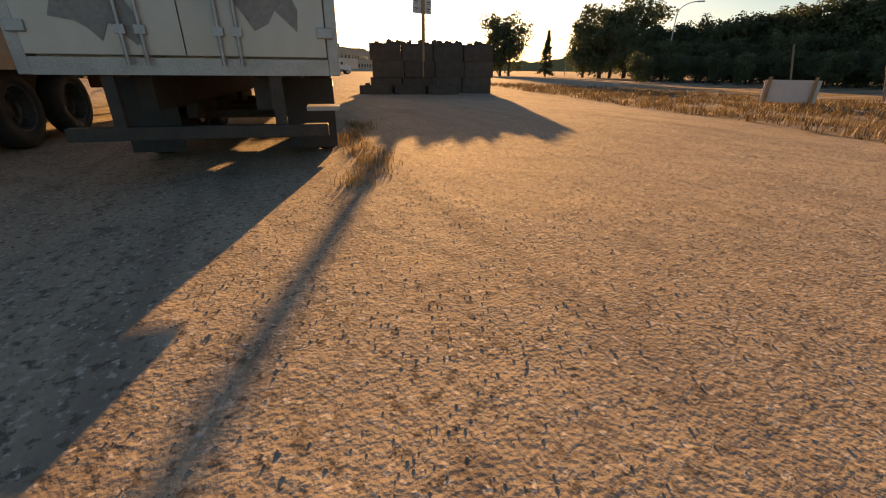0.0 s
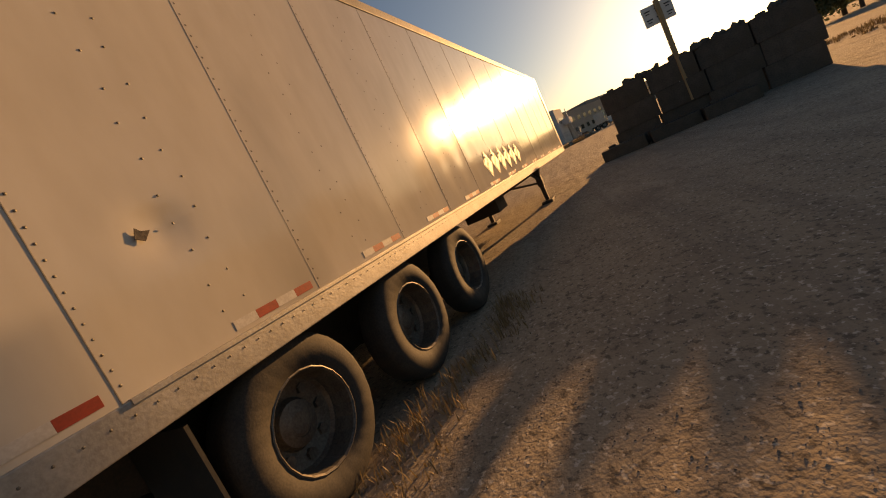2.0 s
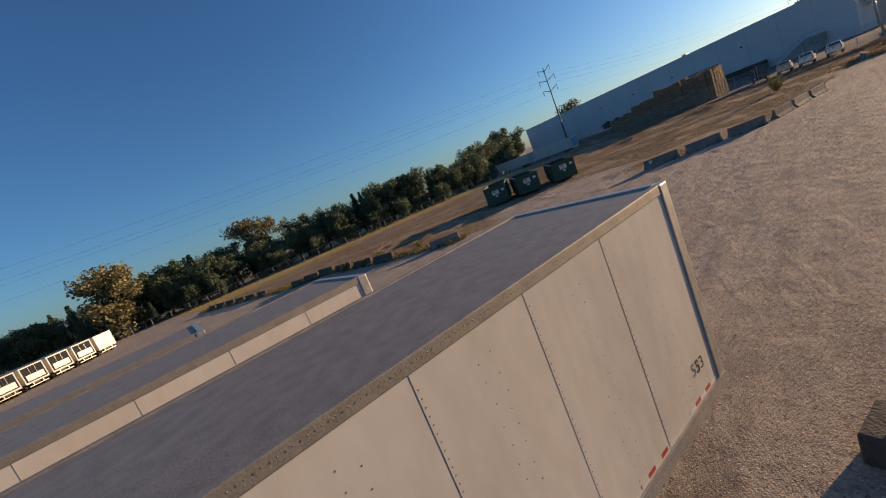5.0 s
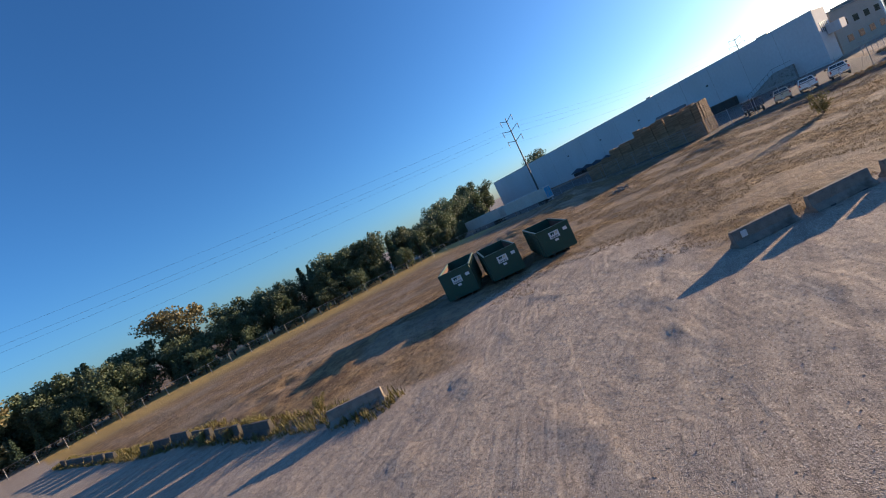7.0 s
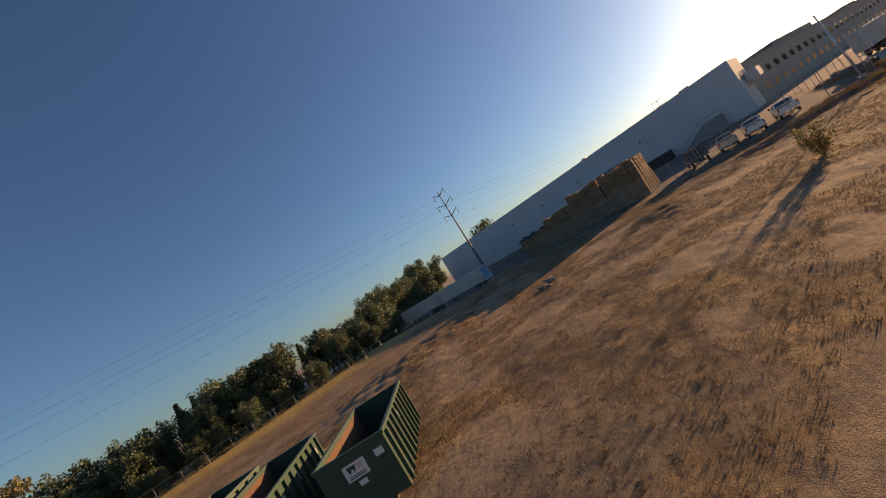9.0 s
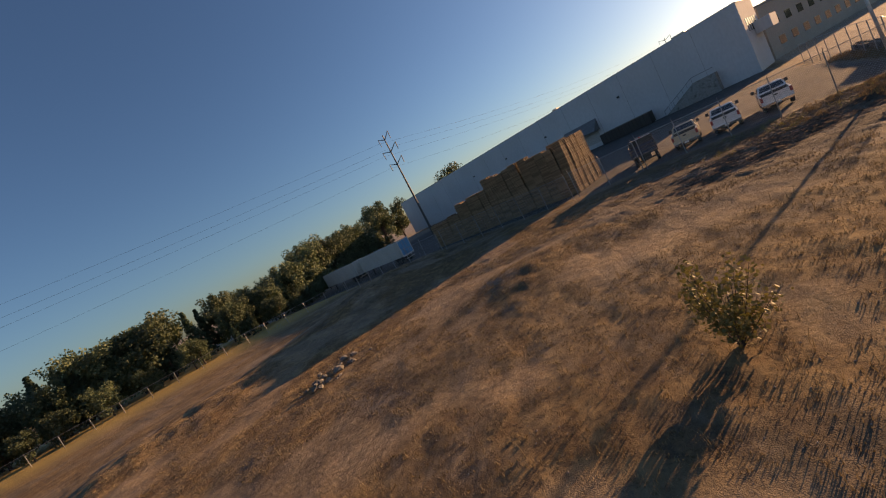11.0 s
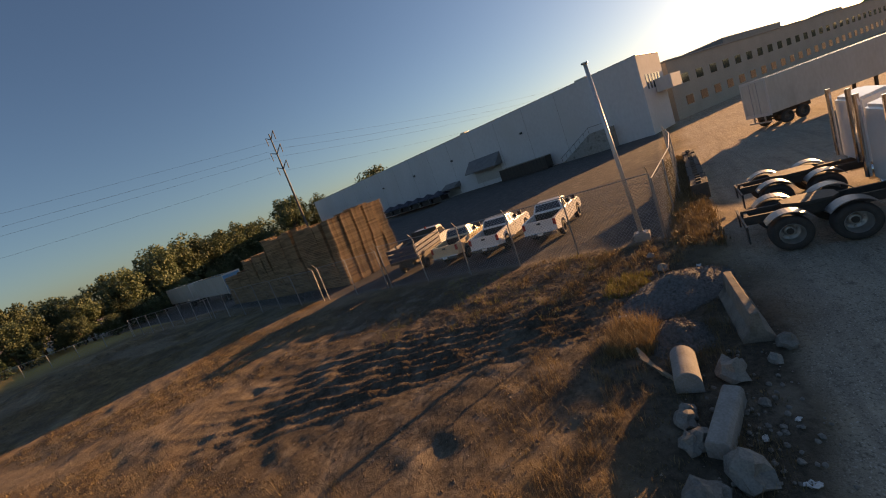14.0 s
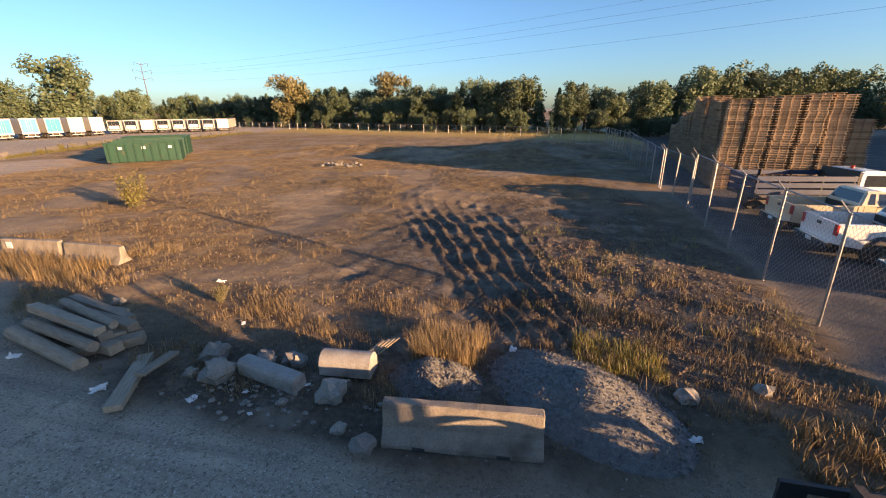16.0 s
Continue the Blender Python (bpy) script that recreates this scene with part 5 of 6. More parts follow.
def fence(pts, label, H=2.2, step=3.0, mesh=True, arms=True, cell=0.16, name="chain_link_fence"):
    t = thing(name, pose(0, 0, 0), label, "fence", kind="structure")
    postm = None
    for (ax, ay), (bx, by) in zip(pts, pts[1:]):
        d = math.hypot(bx - ax, by - ay)
        n = max(1, round(d / step))
        for k in range(n + 1):
            if k == n and (bx, by) != pts[-1]:
                continue
            x, y = ax + (bx - ax) * k / n, ay + (by - ay) * k / n
            z = gz(x, y) - 0.05
            if postm is None:
                def f(bm):
                    cyl(bm, (0, 0, 0), (0, 0, H + 0.08), 0.035, seg=8)
                    if arms:
                        cyl(bm, (0, 0, H + 0.05), (-0.25, 0, H + 0.36), 0.018, seg=6)
                postm = quick("post", f, M_STEEL, t)
                postm.matrix_basis = pose(x, y, z, 0, 0, yaw2((ax, ay), (bx, by)) - 90)
            else:
                share("post", postm, pose(x, y, z, random.uniform(-1.5, 1.5), random.uniform(-1.5, 1.5), yaw2((ax, ay), (bx, by)) - 90))
        za, zb3 = gz(ax, ay), gz(bx, by)
        quick("top_rail", lambda bm: cyl(bm, (ax, ay, za + H), (bx, by, zb3 + H), 0.02, seg=6), M_STEEL, t)
        if mesh:
            bm = bmesh.new()
            chain_link(bm, (ax, ay), (bx, by), 0.08, H, cell)
            part("wire_mesh", bm, M_WIRE, t)
    return t


fence([(12.62, 6.1), (13.1, 9.7), (13.5, 15.6), (14.1, 21.6)], "galvanised chain-link fence with angled arms round the yard", H=2.75, step=3.0)
fence([(14.12, 21.9), (14.45, 27.7)], "chain-link fence with angled arms before the pallets", H=2.5, step=3.0)
fence([(12.75, 6.05), (19.5, 5.2), (28.5, 5.0), (46.0, 5.4)], "chain-link fence along the lane on dry grassy bank", H=2.5, step=3.2, arms=False)
fence([(14.5, 28.3), (15.9, 45.0)], "chain-link fence with angled arms beside pallets", H=2.4)
fence([(15.9, 45.6), (17.2, 66.0)], "chain-link fence beyond the pallets", cell=0.3, arms=False)
fence([(-130, 128), (-94, 122), (-55, 107), (-17.4, 91.6), (7.3, 80.5), (17.2, 66.4)], "long low wire fence before distant trees", H=1.7, step=3.4, arms=False, cell=0.5, name="field_fence")


def yard_pole():
    t = thing("light_pole", pose(13.35, 6.95, gz(13.35, 6.95)), "tall bare galvanised pole on a concrete footing", "pole")
    quick("footing", lambda bm: box(bm, -0.32, 0.32, -0.32, 0.32, -0.1, 0.3, 0.04), M_CONC, t)
    quick("shaft", lambda bm: cyl(bm, (0, 0, 0.3), (-0.12, 0.33, 7.7), 0.095, 0.075, seg=20), M_POLE, t, smooth=True)
    quick("base_plate", lambda bm: box(bm, -0.2, 0.2, -0.2, 0.2, 0.301, 0.33), M_STEEL, t)
    quick("cap", lambda bm: box(bm, -0.25, 0.01, 0.2, 0.46, 7.69, 7.75, 0.01), M_STEEL, t)


yard_pole()


def pylon(m, H, label):
    t = thing("power_pylon", m, label, "power pole", "transmission poles")
    quick("mast", lambda bm: cyl(bm, (0, 0, -0.2), (0, 0, H), 0.34, 0.14, seg=12), M_PYLON, t)
    for k, (z, w) in enumerate(((H - 1.0, 3.2), (H - 4.4, 4.2), (H - 8.0, 3.8))):
        for s in (-1, 1):
            arm = quick("crossarm", lambda bm: cyl(bm, (0, 0, z - 0.3), (0, s * w, z + 0.9), 0.14, 0.08, seg=8), M_PYLON, t)
            quick("insulator", lambda bm: cyl(bm, (0, s * w, z + 0.9), (0, s * w * 0.96, z - 1.0), 0.09, seg=6), M_DARKSTEEL, arm)
    return t


PYL = [(64.0, 81.0, 29.0), (-190.0, 190.0, 29.0), (250.0, 20.0, 29.0)]
for x, y, H in PYL:
    pylon(pose(x, y, gz(x, y) if abs(x) < 100 else 0, 0, 0, -23), H, "tall steel transmission pole with three pairs of arms")


def cables():
    t = thing("overhead_cables", pose(0, 0, 0), "thin overhead power lines sagging between pylons", "power line", kind="stuff")
    for (x0, y0, h0), (x1, y1, h1) in ((PYL[0], PYL[1]), (PYL[0], PYL[2])):
        for z, w in ((-1.1, 3.1), (-4.5, 4.1), (-8.1, 3.7)):
            for s in ((-1, 1) if z < -4 and z > -5 else (1,)):
                c = bpy.data.curves.new("cable", "CURVE")
                c.dimensions, c.bevel_depth, c.bevel_resolution = "3D", 0.016, 1
                sp = c.splines.new("POLY")
                sp.points.add(24)
                ox, oy = s * w * math.sin(radians(23)), s * w * math.cos(radians(23))
                for k in range(25):
                    f = k / 24
                    sp.points[k].co = (x0 + (x1 - x0) * f + ox, y0 + (y1 - y0) * f + oy, h0 + z - 0.9 - 6.0 * 4 * f * (1 - f) * 0.5, 1)
                c.materials.append(M_DARKSTEEL)
                tmp = bpy.data.objects.new("tmp", c)
                scene.collection.objects.link(tmp)
                bpy.context.view_layer.update()
                me3 = bpy.data.meshes.new_from_object(tmp.evaluated_get(bpy.context.evaluated_depsgraph_get()))
                bpy.data.objects.remove(tmp)
                o = new("cable", me3)
                o.parent = t


cables()


# ---- trees ----
def leaf_cards(bm, centre, radius, count, size, r, squash=1.0):
    for _ in range(count):
        d = Vector((r.gauss(0, 1), r.gauss(0, 1), r.gauss(0, 1) * squash)).normalized() * radius * (r.random() ** 0.4)
        c = Vector(centre) + d
        n = (d.normalized() * 0.7 + Vector((r.uniform(-1, 1), r.uniform(-1, 1), r.uniform(-1, 1)))).normalized()
        a = n.orthogonal().normalized()
        b5 = n.cross(a)
        s = size * r.uniform(0.6, 1.3)
        v = [bm.verts.new(c + a * s * x + b5 * s * y) for x, y in ((-0.5, -0.25), (0.15, -0.45), (0.55, 0.1), (0.0, 0.5))]
        bm.faces.new(v)


def broadleaf(seed, H, leaf, dens=1.0):
    r = random.Random(seed)
    t = thing("tree", pose(0, -900, 0), "broad leafy tree with uneven crown", "tree")
    bt = bmesh.new()
    cyl(bt, (0, 0, -0.3), (0.1, 0, H * 0.55), H * 0.028, H * 0.014, seg=9)
    bc = bmesh.new()
    for k in range(20):
        a = r.uniform(0, 6.28)
        z0 = H * r.uniform(0.1, 0.5)
        end = Vector((math.cos(a) * H * r.uniform(0.12, 0.3), math.sin(a) * H * r.uniform(0.12, 0.3), H * r.uniform(0.16, 0.9)))
        if k < 10:
            cyl(bt, (0.05, 0, z0), end, H * 0.009, H * 0.003, seg=6)
        rad = H * r.uniform(0.11, 0.18)
        leaf_cards(bc, end, rad, int(170 * dens), H * 0.036, r, 0.8)
        for _ in range(2):
            e2 = end + Vector((r.uniform(-1, 1), r.uniform(-1, 1), r.uniform(-0.8, 0.6))) * rad * 1.2
            leaf_cards(bc, e2, rad * 0.6, int(60 * dens), H * 0.028, r)
    part("trunk", bt, M_BARK, t)
    part("crown", bc, leaf, t)
    return t


def conifer(seed, H):
    r = random.Random(seed)
    t = thing("tree", pose(0, -900, 0), "dark pointed conifer", "tree")
    bt = bmesh.new()
    cyl(bt, (0, 0, -0.3), (0, 0, H * 0.95), H * 0.022, H * 0.004, seg=8)
    bc = bmesh.new()
    z = H * 0.12
    while z < H * 0.98:
        f = 1 - z / H
        for k in range(7):
            a = r.uniform(0, 6.28)
            L = H * 0.24 * f * r.uniform(0.7, 1.15) + 0.1
            tip = Vector((math.cos(a) * L, math.sin(a) * L, z - L * 0.25))
            cyl(bt, (0, 0, z), tip, H * 0.004, H * 0.001, seg=4)
            for j in range(9):
                c = Vector((0, 0, z)).lerp(tip, 0.25 + 0.75 * j / 8)
                leaf_cards(bc, c, H * 0.022 + L * 0.05, 4, H * 0.03, r)
        z += H * 0.045
    part("trunk", bt, M_BARK, t)
    part("crown", bc, M_CONIF, t)
    return t


KINDS = [broadleaf(1, 10, M_LEAF), broadleaf(2, 10, M_LEAF), broadleaf(3, 10, M_LEAF, 1.2), conifer(4, 10), broadleaf(5, 10, M_LEAFY), broadleaf(6, 10, M_LEAF, 0.8), conifer(7, 10)]
placed = set()


def tree(k, x, y, H, label=""):
    m = pose(x, y, (gz(x, y) if abs(x) < 120 and abs(y) < 130 else 0) - 0.1, 0, 0, random.uniform(0, 360))
    s = H / 10
    m = m @ Matrix.Diagonal((s * random.uniform(0.9, 1.15), s * random.uniform(0.9, 1.15), s, 1))
    if k in placed:
        o = copy_thing(KINDS[k], Matrix())
    else:
        o = KINDS[k]
        placed.add(k)
    o.matrix_basis = m
    o["label"] = label or ("dark pointed conifer in the distant tree line" if k in (3, 6) else "yellowing broad tree in the distant tree line" if k == 4 else "dense green broad tree in the distant tree line")
    o["group"] = "distant tree line"


LINE = [(-175, 112), (-130, 136), (-94, 131), (-55, 116), (-17, 100), (8, 90), (24, 92), (60, 112), (100, 130)]
rt = random.Random(77)
for (ax, ay), (bx, by) in zip(LINE, LINE[1:]):
    d = math.hypot(bx - ax, by - ay)
    n = int(d / 3.7)
    for k in range(n):
        f = (k + rt.random()) / n
        for row in range(3):
            x = ax + (bx - ax) * f + rt.uniform(-2, 2) + row * 2
            y = ay + (by - ay) * f + row * 6 - 3 + rt.uniform(0, 3)
            H = (rt.uniform(3.5, 5.5), rt.uniform(7.0, 10.0), rt.uniform(9.0, 12.0))[row]
            tree(rt.choice((0, 1, 2, 0, 1, 5, 3, 6)), x, y, H)
for k, x, y, H in ((4, -34, 122, 15.5), (4, -68, 122, 15.0), (1, -66, 125, 13.5), (2, -128, 104, 21.0), (0, -142, 98, 14), (1, -116, 112, 12), (2, -150, 84, 13), (0, 62, 117, 14.5), (1, 52, 112, 13.5), (2, 40, 104, 13.4), (0, 70, 121, 14.6), (2, 47, 109, 15.0), (1, 78, 124, 14.5), (0, 87, 128, 14.5), (1, 31, 99, 11.5), (2, 57, 114, 13.0), (5, 125, 105, 19.5), (1, 112, 140, 20), (0, 118, 146, 19), (2, 124, 140, 17), (2, -5, 103, 11.5), (0, 2, 99, 11.5)):
    tree(k, x, y, H)
# trees south of the lane
def bank_tree(k, az, el, d):
    """A tree by its bearing and the rise of its top, seen from the start of the lane."""
    a = radians(az)
    tree(k, -92.5 + d * math.cos(a), 17.8 + d * math.sin(a), 1.2 + d * math.tan(radians(el + 1.0)), "dark tree on the wooded bank south of the lane")


for k, az, el, d in ((2, -30.7, 5.5, 100), (0, -31.8, 4.4, 98), (3, -36.4, 3.5, 88), (0, -40.9, 4.6, 84), (2, -42.8, 6.5, 82), (1, -44.0, 5.6, 80), (2, -45.6, 6.3, 82)):
    bank_tree(k, az, el, d)
for k in range(26):
    az = -47.0 - 1.25 * k
    bank_tree((0, 1, 2, 0, 2)[k % 5], az + rt.uniform(-0.4, 0.4), 3.9 + 1.5 * smooth(-54, -66, az) + 0.8 * smooth(-68, -80, az) + rt.uniform(-0.35, 0.45), 72 - 0.5 * k + rt.uniform(-3, 3))
    bank_tree((5, 1, 5, 2)[k % 4], az + rt.uniform(-0.6, 0.6), 2.3 + rt.uniform(-0.6, 0.5), 64 - 0.5 * k + rt.uniform(-3, 3))
    bank_tree(5, az + rt.uniform(-0.6, 0.6), 0.9 + rt.uniform(-0.3, 0.4), 56 - 0.5 * k + rt.uniform(-3, 3))


def hill():
    t = thing("backdrop_hills", pose(0, 0, 0), "low wooded ridge on the horizon", "hill", kind="structure")
    bm = bmesh.new()
    prev = None
    for k in range(121):
        a = radians(-75 + 62 * k / 120)
        D = 900
        h = 24 + 9 * math.sin(k * 0.13) + 4 * math.sin(k * 0.41) + 2 * math.sin(k * 1.7)
        lo, hi = bm.verts.new((-40 + D * math.cos(a), D * math.sin(a), -5)), bm.verts.new((-40 + (D + 60) * math.cos(a), (D + 60) * math.sin(a), h))
        if prev:
            bm.faces.new((prev[0], lo, hi, prev[1]))
        prev = (lo, hi)
    bmesh.ops.recalc_face_normals(bm, faces=bm.faces)
    part("ridge", bm, M_CONIF, t)


hill()


# ---- street lamps and verge at the lane's start ----
def street_lamp(m, label):
    t = thing("street_lamp", m, label, "street lamp", "street lamps by the road")
    quick("pole", lambda bm: cyl(bm, (0, 0, -0.1), (0, 0, 7.2), 0.09, 0.06, seg=10), M_STEEL, t)
    def arm(bm):
        pts = [Vector((1.9 * (1 - math.cos(a)), 0, 7.2 + 1.3 * math.sin(a))) for a in [math.pi / 2 * k / 8 for k in range(9)]]
        for p, q in zip(pts, pts[1:]):
            cyl(bm, p, q, 0.045, seg=8)
    quick("arm", arm, M_STEEL, t)
    quick("lamp_head", lambda bm: box(bm, 1.85, 2.6, -0.14, 0.14, 8.42, 8.56, 0.04), M_ALU, t)


street_lamp(pose(-53.0, -29.2, 0, 0, 0, -140), "tall curved-arm street lamp beside trees")
street_lamp(pose(2, -58, 0, 0, 0, 60), "distant double street lamp by the road")


def verge_bits():
    t = thing("notice_board", pose(-83.1, 0.2, 0, 0, 0, 25), "pale notice board on short posts beyond the road verge", "sign")
    quick("panel", lambda bm: box(bm, -0.8, 0.8, -0.04, 0.04, 0.1, 0.85, 0.01), M_SIGN, t)
    for x in (-0.65, 0.65):
        quick("post", lambda bm: box(bm, x - 0.05, x + 0.05, 0.041, 0.14, -0.05, 0.95), M_POSTWOOD, t)
    for x, y, a in ((-78.5, -8.5, 12), (-83.0, -7.0, 14), (-86, -6.0, 10)):
        p = thing("leaning_post", pose(x, y, -0.1, 0, a, 0), "leaning wire-fence post in dry verge grass", "post", "verge posts")
        quick("shaft", lambda bm: cyl(bm, (0, 0, 0), (0, 0, 2.6), 0.05, seg=8), M_WOOD, p)


verge_bits()


# ---- loose things by the gravel heaps ----
def rough_rock(bm, c, r, rr, flat=0.8, sub=1):
    q = bmesh.ops.create_icosphere(bm, subdivisions=sub, radius=r, matrix=pose(*c, rr.uniform(0, 360), rr.uniform(0, 360), 0))
    for v in q["verts"]:
        d = v.co - Vector(c)
        k = 1 + 0.55 * noise.noise(v.co * (1.6 / r)) + 0.25 * noise.noise(v.co * (3.9 / r)) + rr.uniform(-0.06, 0.06)
        v.co = Vector(c) + Vector((d.x * k, d.y * k * 0.85, d.z * k * flat))


def rock(x, y, r, label, mt=M_ROCK):
    rr = random.Random(int(x * 100 + y * 10))
    t = thing("broken_rock", pose(x, y, gz(x, y)), label, "rock", "rubble by the barrier")
    bm = bmesh.new()
    rough_rock(bm, (0, 0, r * 0.45), r, rr, 0.75, 2)
    part("stone", bm, mt, t)


for x, y, r in ((-0.2, 5.8, 0.3), (0.34, 5.2, 0.33), (2.83, 5.08, 0.3), (0.9, 5.9, 0.2), (1.7, 5.9, 0.18), (3.3, 4.35, 0.13), (3.85, 4.05, 0.22), (1.0, 5.75, 0.22), (1.5, 5.95, 0.2), (0.0, 5.6, 0.16), (-0.3, 5.2, 0.14), (2.0, 4.75, 0.1), (-4.8, 7.6, 0.18), (9.1, 6.2, 0.2), (10.5, 6.6, 0.15)):
    rock(x, y, r, "pale broken concrete lump in dry grass")


def beam(x, y, yaw, L, w, label, roll=0, half_round=False, z=0.0):
    t = thing("concrete_beam", pose(x, y, gz(x, y) + z, roll, 0, yaw), label, "beam", "discarded concrete beams")
    def f(bm):
        if half_round:
            pts = [(w * math.cos(math.pi * k / 10), 0.2 + w * math.sin(math.pi * k / 10)) for k in range(11)] + [(-w, 0.0), (w, 0.0)]
        else:
            pts = [(-w, 0), (-w, w * 1.5), (-w * 0.7, w * 1.9), (w * 0.7, w * 1.9), (w, w * 1.5), (w, 0)]
        prism(bm, pts, -L / 2, L / 2, "x")
        bmesh.ops.bevel(bm, geom=list(bm.edges), offset=0.015, segments=1, affect="EDGES")
    part("beam", (lambda b: (f(b), b)[1])(bmesh.new()), M_CONC, t)


beam(2.8, 5.85, 3, 1.05, 0.24, "pale rounded concrete kerb block lying in dry grass", half_round=True, z=0.06)

beam(1.4, 5.35, -15, 1.5, 0.17, "broken grey concrete kerb half buried in weeds")


def timber_pile():
    r = random.Random(12)
    for k, (x, y, z, yaw, L, w) in enumerate(((-4.3, 5.6, 0.14, -14, 2.9, 0.17), (-4.0, 6.1, 0.12, -12, 2.9, 0.15), (-4.2, 6.5, 0.16, -14, 2.6, 0.16), (-4.4, 6.9, 0.13, -10, 2.9, 0.15), (-4.3, 6.3, 0.41, -15, 2.8, 0.14), (-4.0, 6.65, 0.4, -9, 2.4, 0.13), (-4.15, 5.85, 0.41, -13, 2.7, 0.13), (-4.5, 7.1, 0.38, -12, 2.4, 0.12), (-4.3, 6.15, 0.66, -11, 2.6, 0.12), (-4.1, 6.5, 0.64, -16, 2.3, 0.11), (-4.9, 7.3, 0.13, -5, 1.9, 0.14), (-3.1, 5.9, 0.12, 35, 1.6, 0.14))):
        t = thing("timber_baulk", pose(x + 0.15, y - 0.3, gz(x, y) + z * 0.8, r.uniform(-8, 8), r.uniform(-4, 4), yaw), "weathered timber post in a loose pile", "timber", "timber pile")
        quick("baulk", (lambda bm: cyl(bm, (-L / 2, 0, 0), (L / 2, 0, 0), w, w * 0.9, seg=14)) if k % 3 == 0 else (lambda bm: box(bm, -L / 2, L / 2, -w, w, -w * 0.75, w * 0.75, 0.02)), M_WOOD, t)
    t = thing("timber_baulk", pose(-1.0, 5.15, gz(-1.0, 5.15) + 0.22, 0, 8, 100), "grey plank leaning on another plank", "timber", "timber pile")
    quick("baulk", lambda bm: box(bm, -0.5, 0.5, -0.11, 0.11, -0.03, 0.03, 0.008), M_WOOD, t)
    t = thing("timber_baulk", pose(-1.25, 4.75, gz(-1.2, 4.7) + 0.08, 0, 3, 122), "grey plank lying across dark soil", "timber", "timber pile")
    quick("baulk", lambda bm: box(bm, -0.95, 0.95, -0.14, 0.14, -0.06, 0.06, 0.01), M_WOOD, t)


timber_pile()


def gravel_heap(x, y, rx, ry, h, yaw, seed):
    t = thing("gravel_heap", pose(x, y, gz(x, y) - 0.03, 0, 0, yaw), "grey crushed-stone heap behind the concrete barrier", "gravel heap", "gravel heaps")
    r = random.Random(seed)
    bm = bmesh.new()
    n = 36
    g = [[None] * (n + 1) for _ in range(n + 1)]
    def hz(u, v):
        d = math.hypot(u, v)
        return h * max(0, 1 - d) ** 0.9 * (1 + 0.25 * noise.noise(Vector((u * 3 + seed, v * 3, 0)))) + 0.02 * noise.noise(Vector((u * 14, v * 14, seed)))
    for a in range(n + 1):
        for b6 in range(n + 1):
            u, v = a / n * 2.2 - 1.1, b6 / n * 2.2 - 1.1
            g[a][b6] = bm.verts.new((u * rx, v * ry, hz(u, v) - (0.1 if math.hypot(u, v) > 1.02 else 0)))
    for a in range(n):
        for b6 in range(n):
            bm.faces.new((g[a][b6], g[a + 1][b6], g[a + 1][b6 + 1], g[a][b6 + 1]))
    part("mound", bm, M_GRAVEL, t)
    bm = bmesh.new()
    for _ in range(2600):
        a, d = r.uniform(0, 6.283), math.sqrt(r.random()) * 1.03
        u, v = d * math.cos(a), d * math.sin(a)
        s = r.uniform(0.015, 0.04)
        z = max(hz(u, v), 0)
        c = Vector((u * rx, v * ry, z + s * 0.2))
        vs = [bm.verts.new(c + Vector((r.uniform(-1, 1), r.uniform(-1, 1), r.uniform(-0.6, 1))).normalized() * s) for _ in range(4)]
        for q in ((0, 1, 2), (0, 3, 1), (1, 3, 2), (2, 3, 0)):
            bm.faces.new([vs[w] for w in q])
    o = part("stone_scatter", bm, M_GRAVEL, t)
    o["kind"] = "stuff"


M_GRAVEL = mat("crushed_grey_stone", (0.23, 0.218, 0.2), (0.11, 0.103, 0.094), 0.95, scale=14, fine=60, bump=0.8, dist=0.03)
gravel_heap(4.55, 5.95, 0.95, 0.75, 0.5, 0, 1)
gravel_heap(7.3, 5.9, 2.0, 1.2, 0.6, -38, 2)


def rubble_pile(x, y, n, spread, label, seed):
    t = thing("rubble_pile", pose(x, y, gz(x, y)), label, "rubble", kind="stuff")
    r = random.Random(seed)
    bm = bmesh.new()
    for _ in range(n):
        c = (r.gauss(0, spread), r.gauss(0, spread * 0.4), r.uniform(0.0, 0.05 if spread < 1 else 0.3))
        rough_rock(bm, c, r.uniform(0.015, 0.065) * (1 if spread < 1 else 4.0), r, 0.6)
    part("rubble", bm, M_ROCK, t)


rubble_pile(-11.6, 35.8, 40, 1.2, "pale heap of broken concrete in the field", 31)
rubble_pile(1.5, 4.9, 110, 0.98, "dark stones and litter strewn by the lane edge", 32)


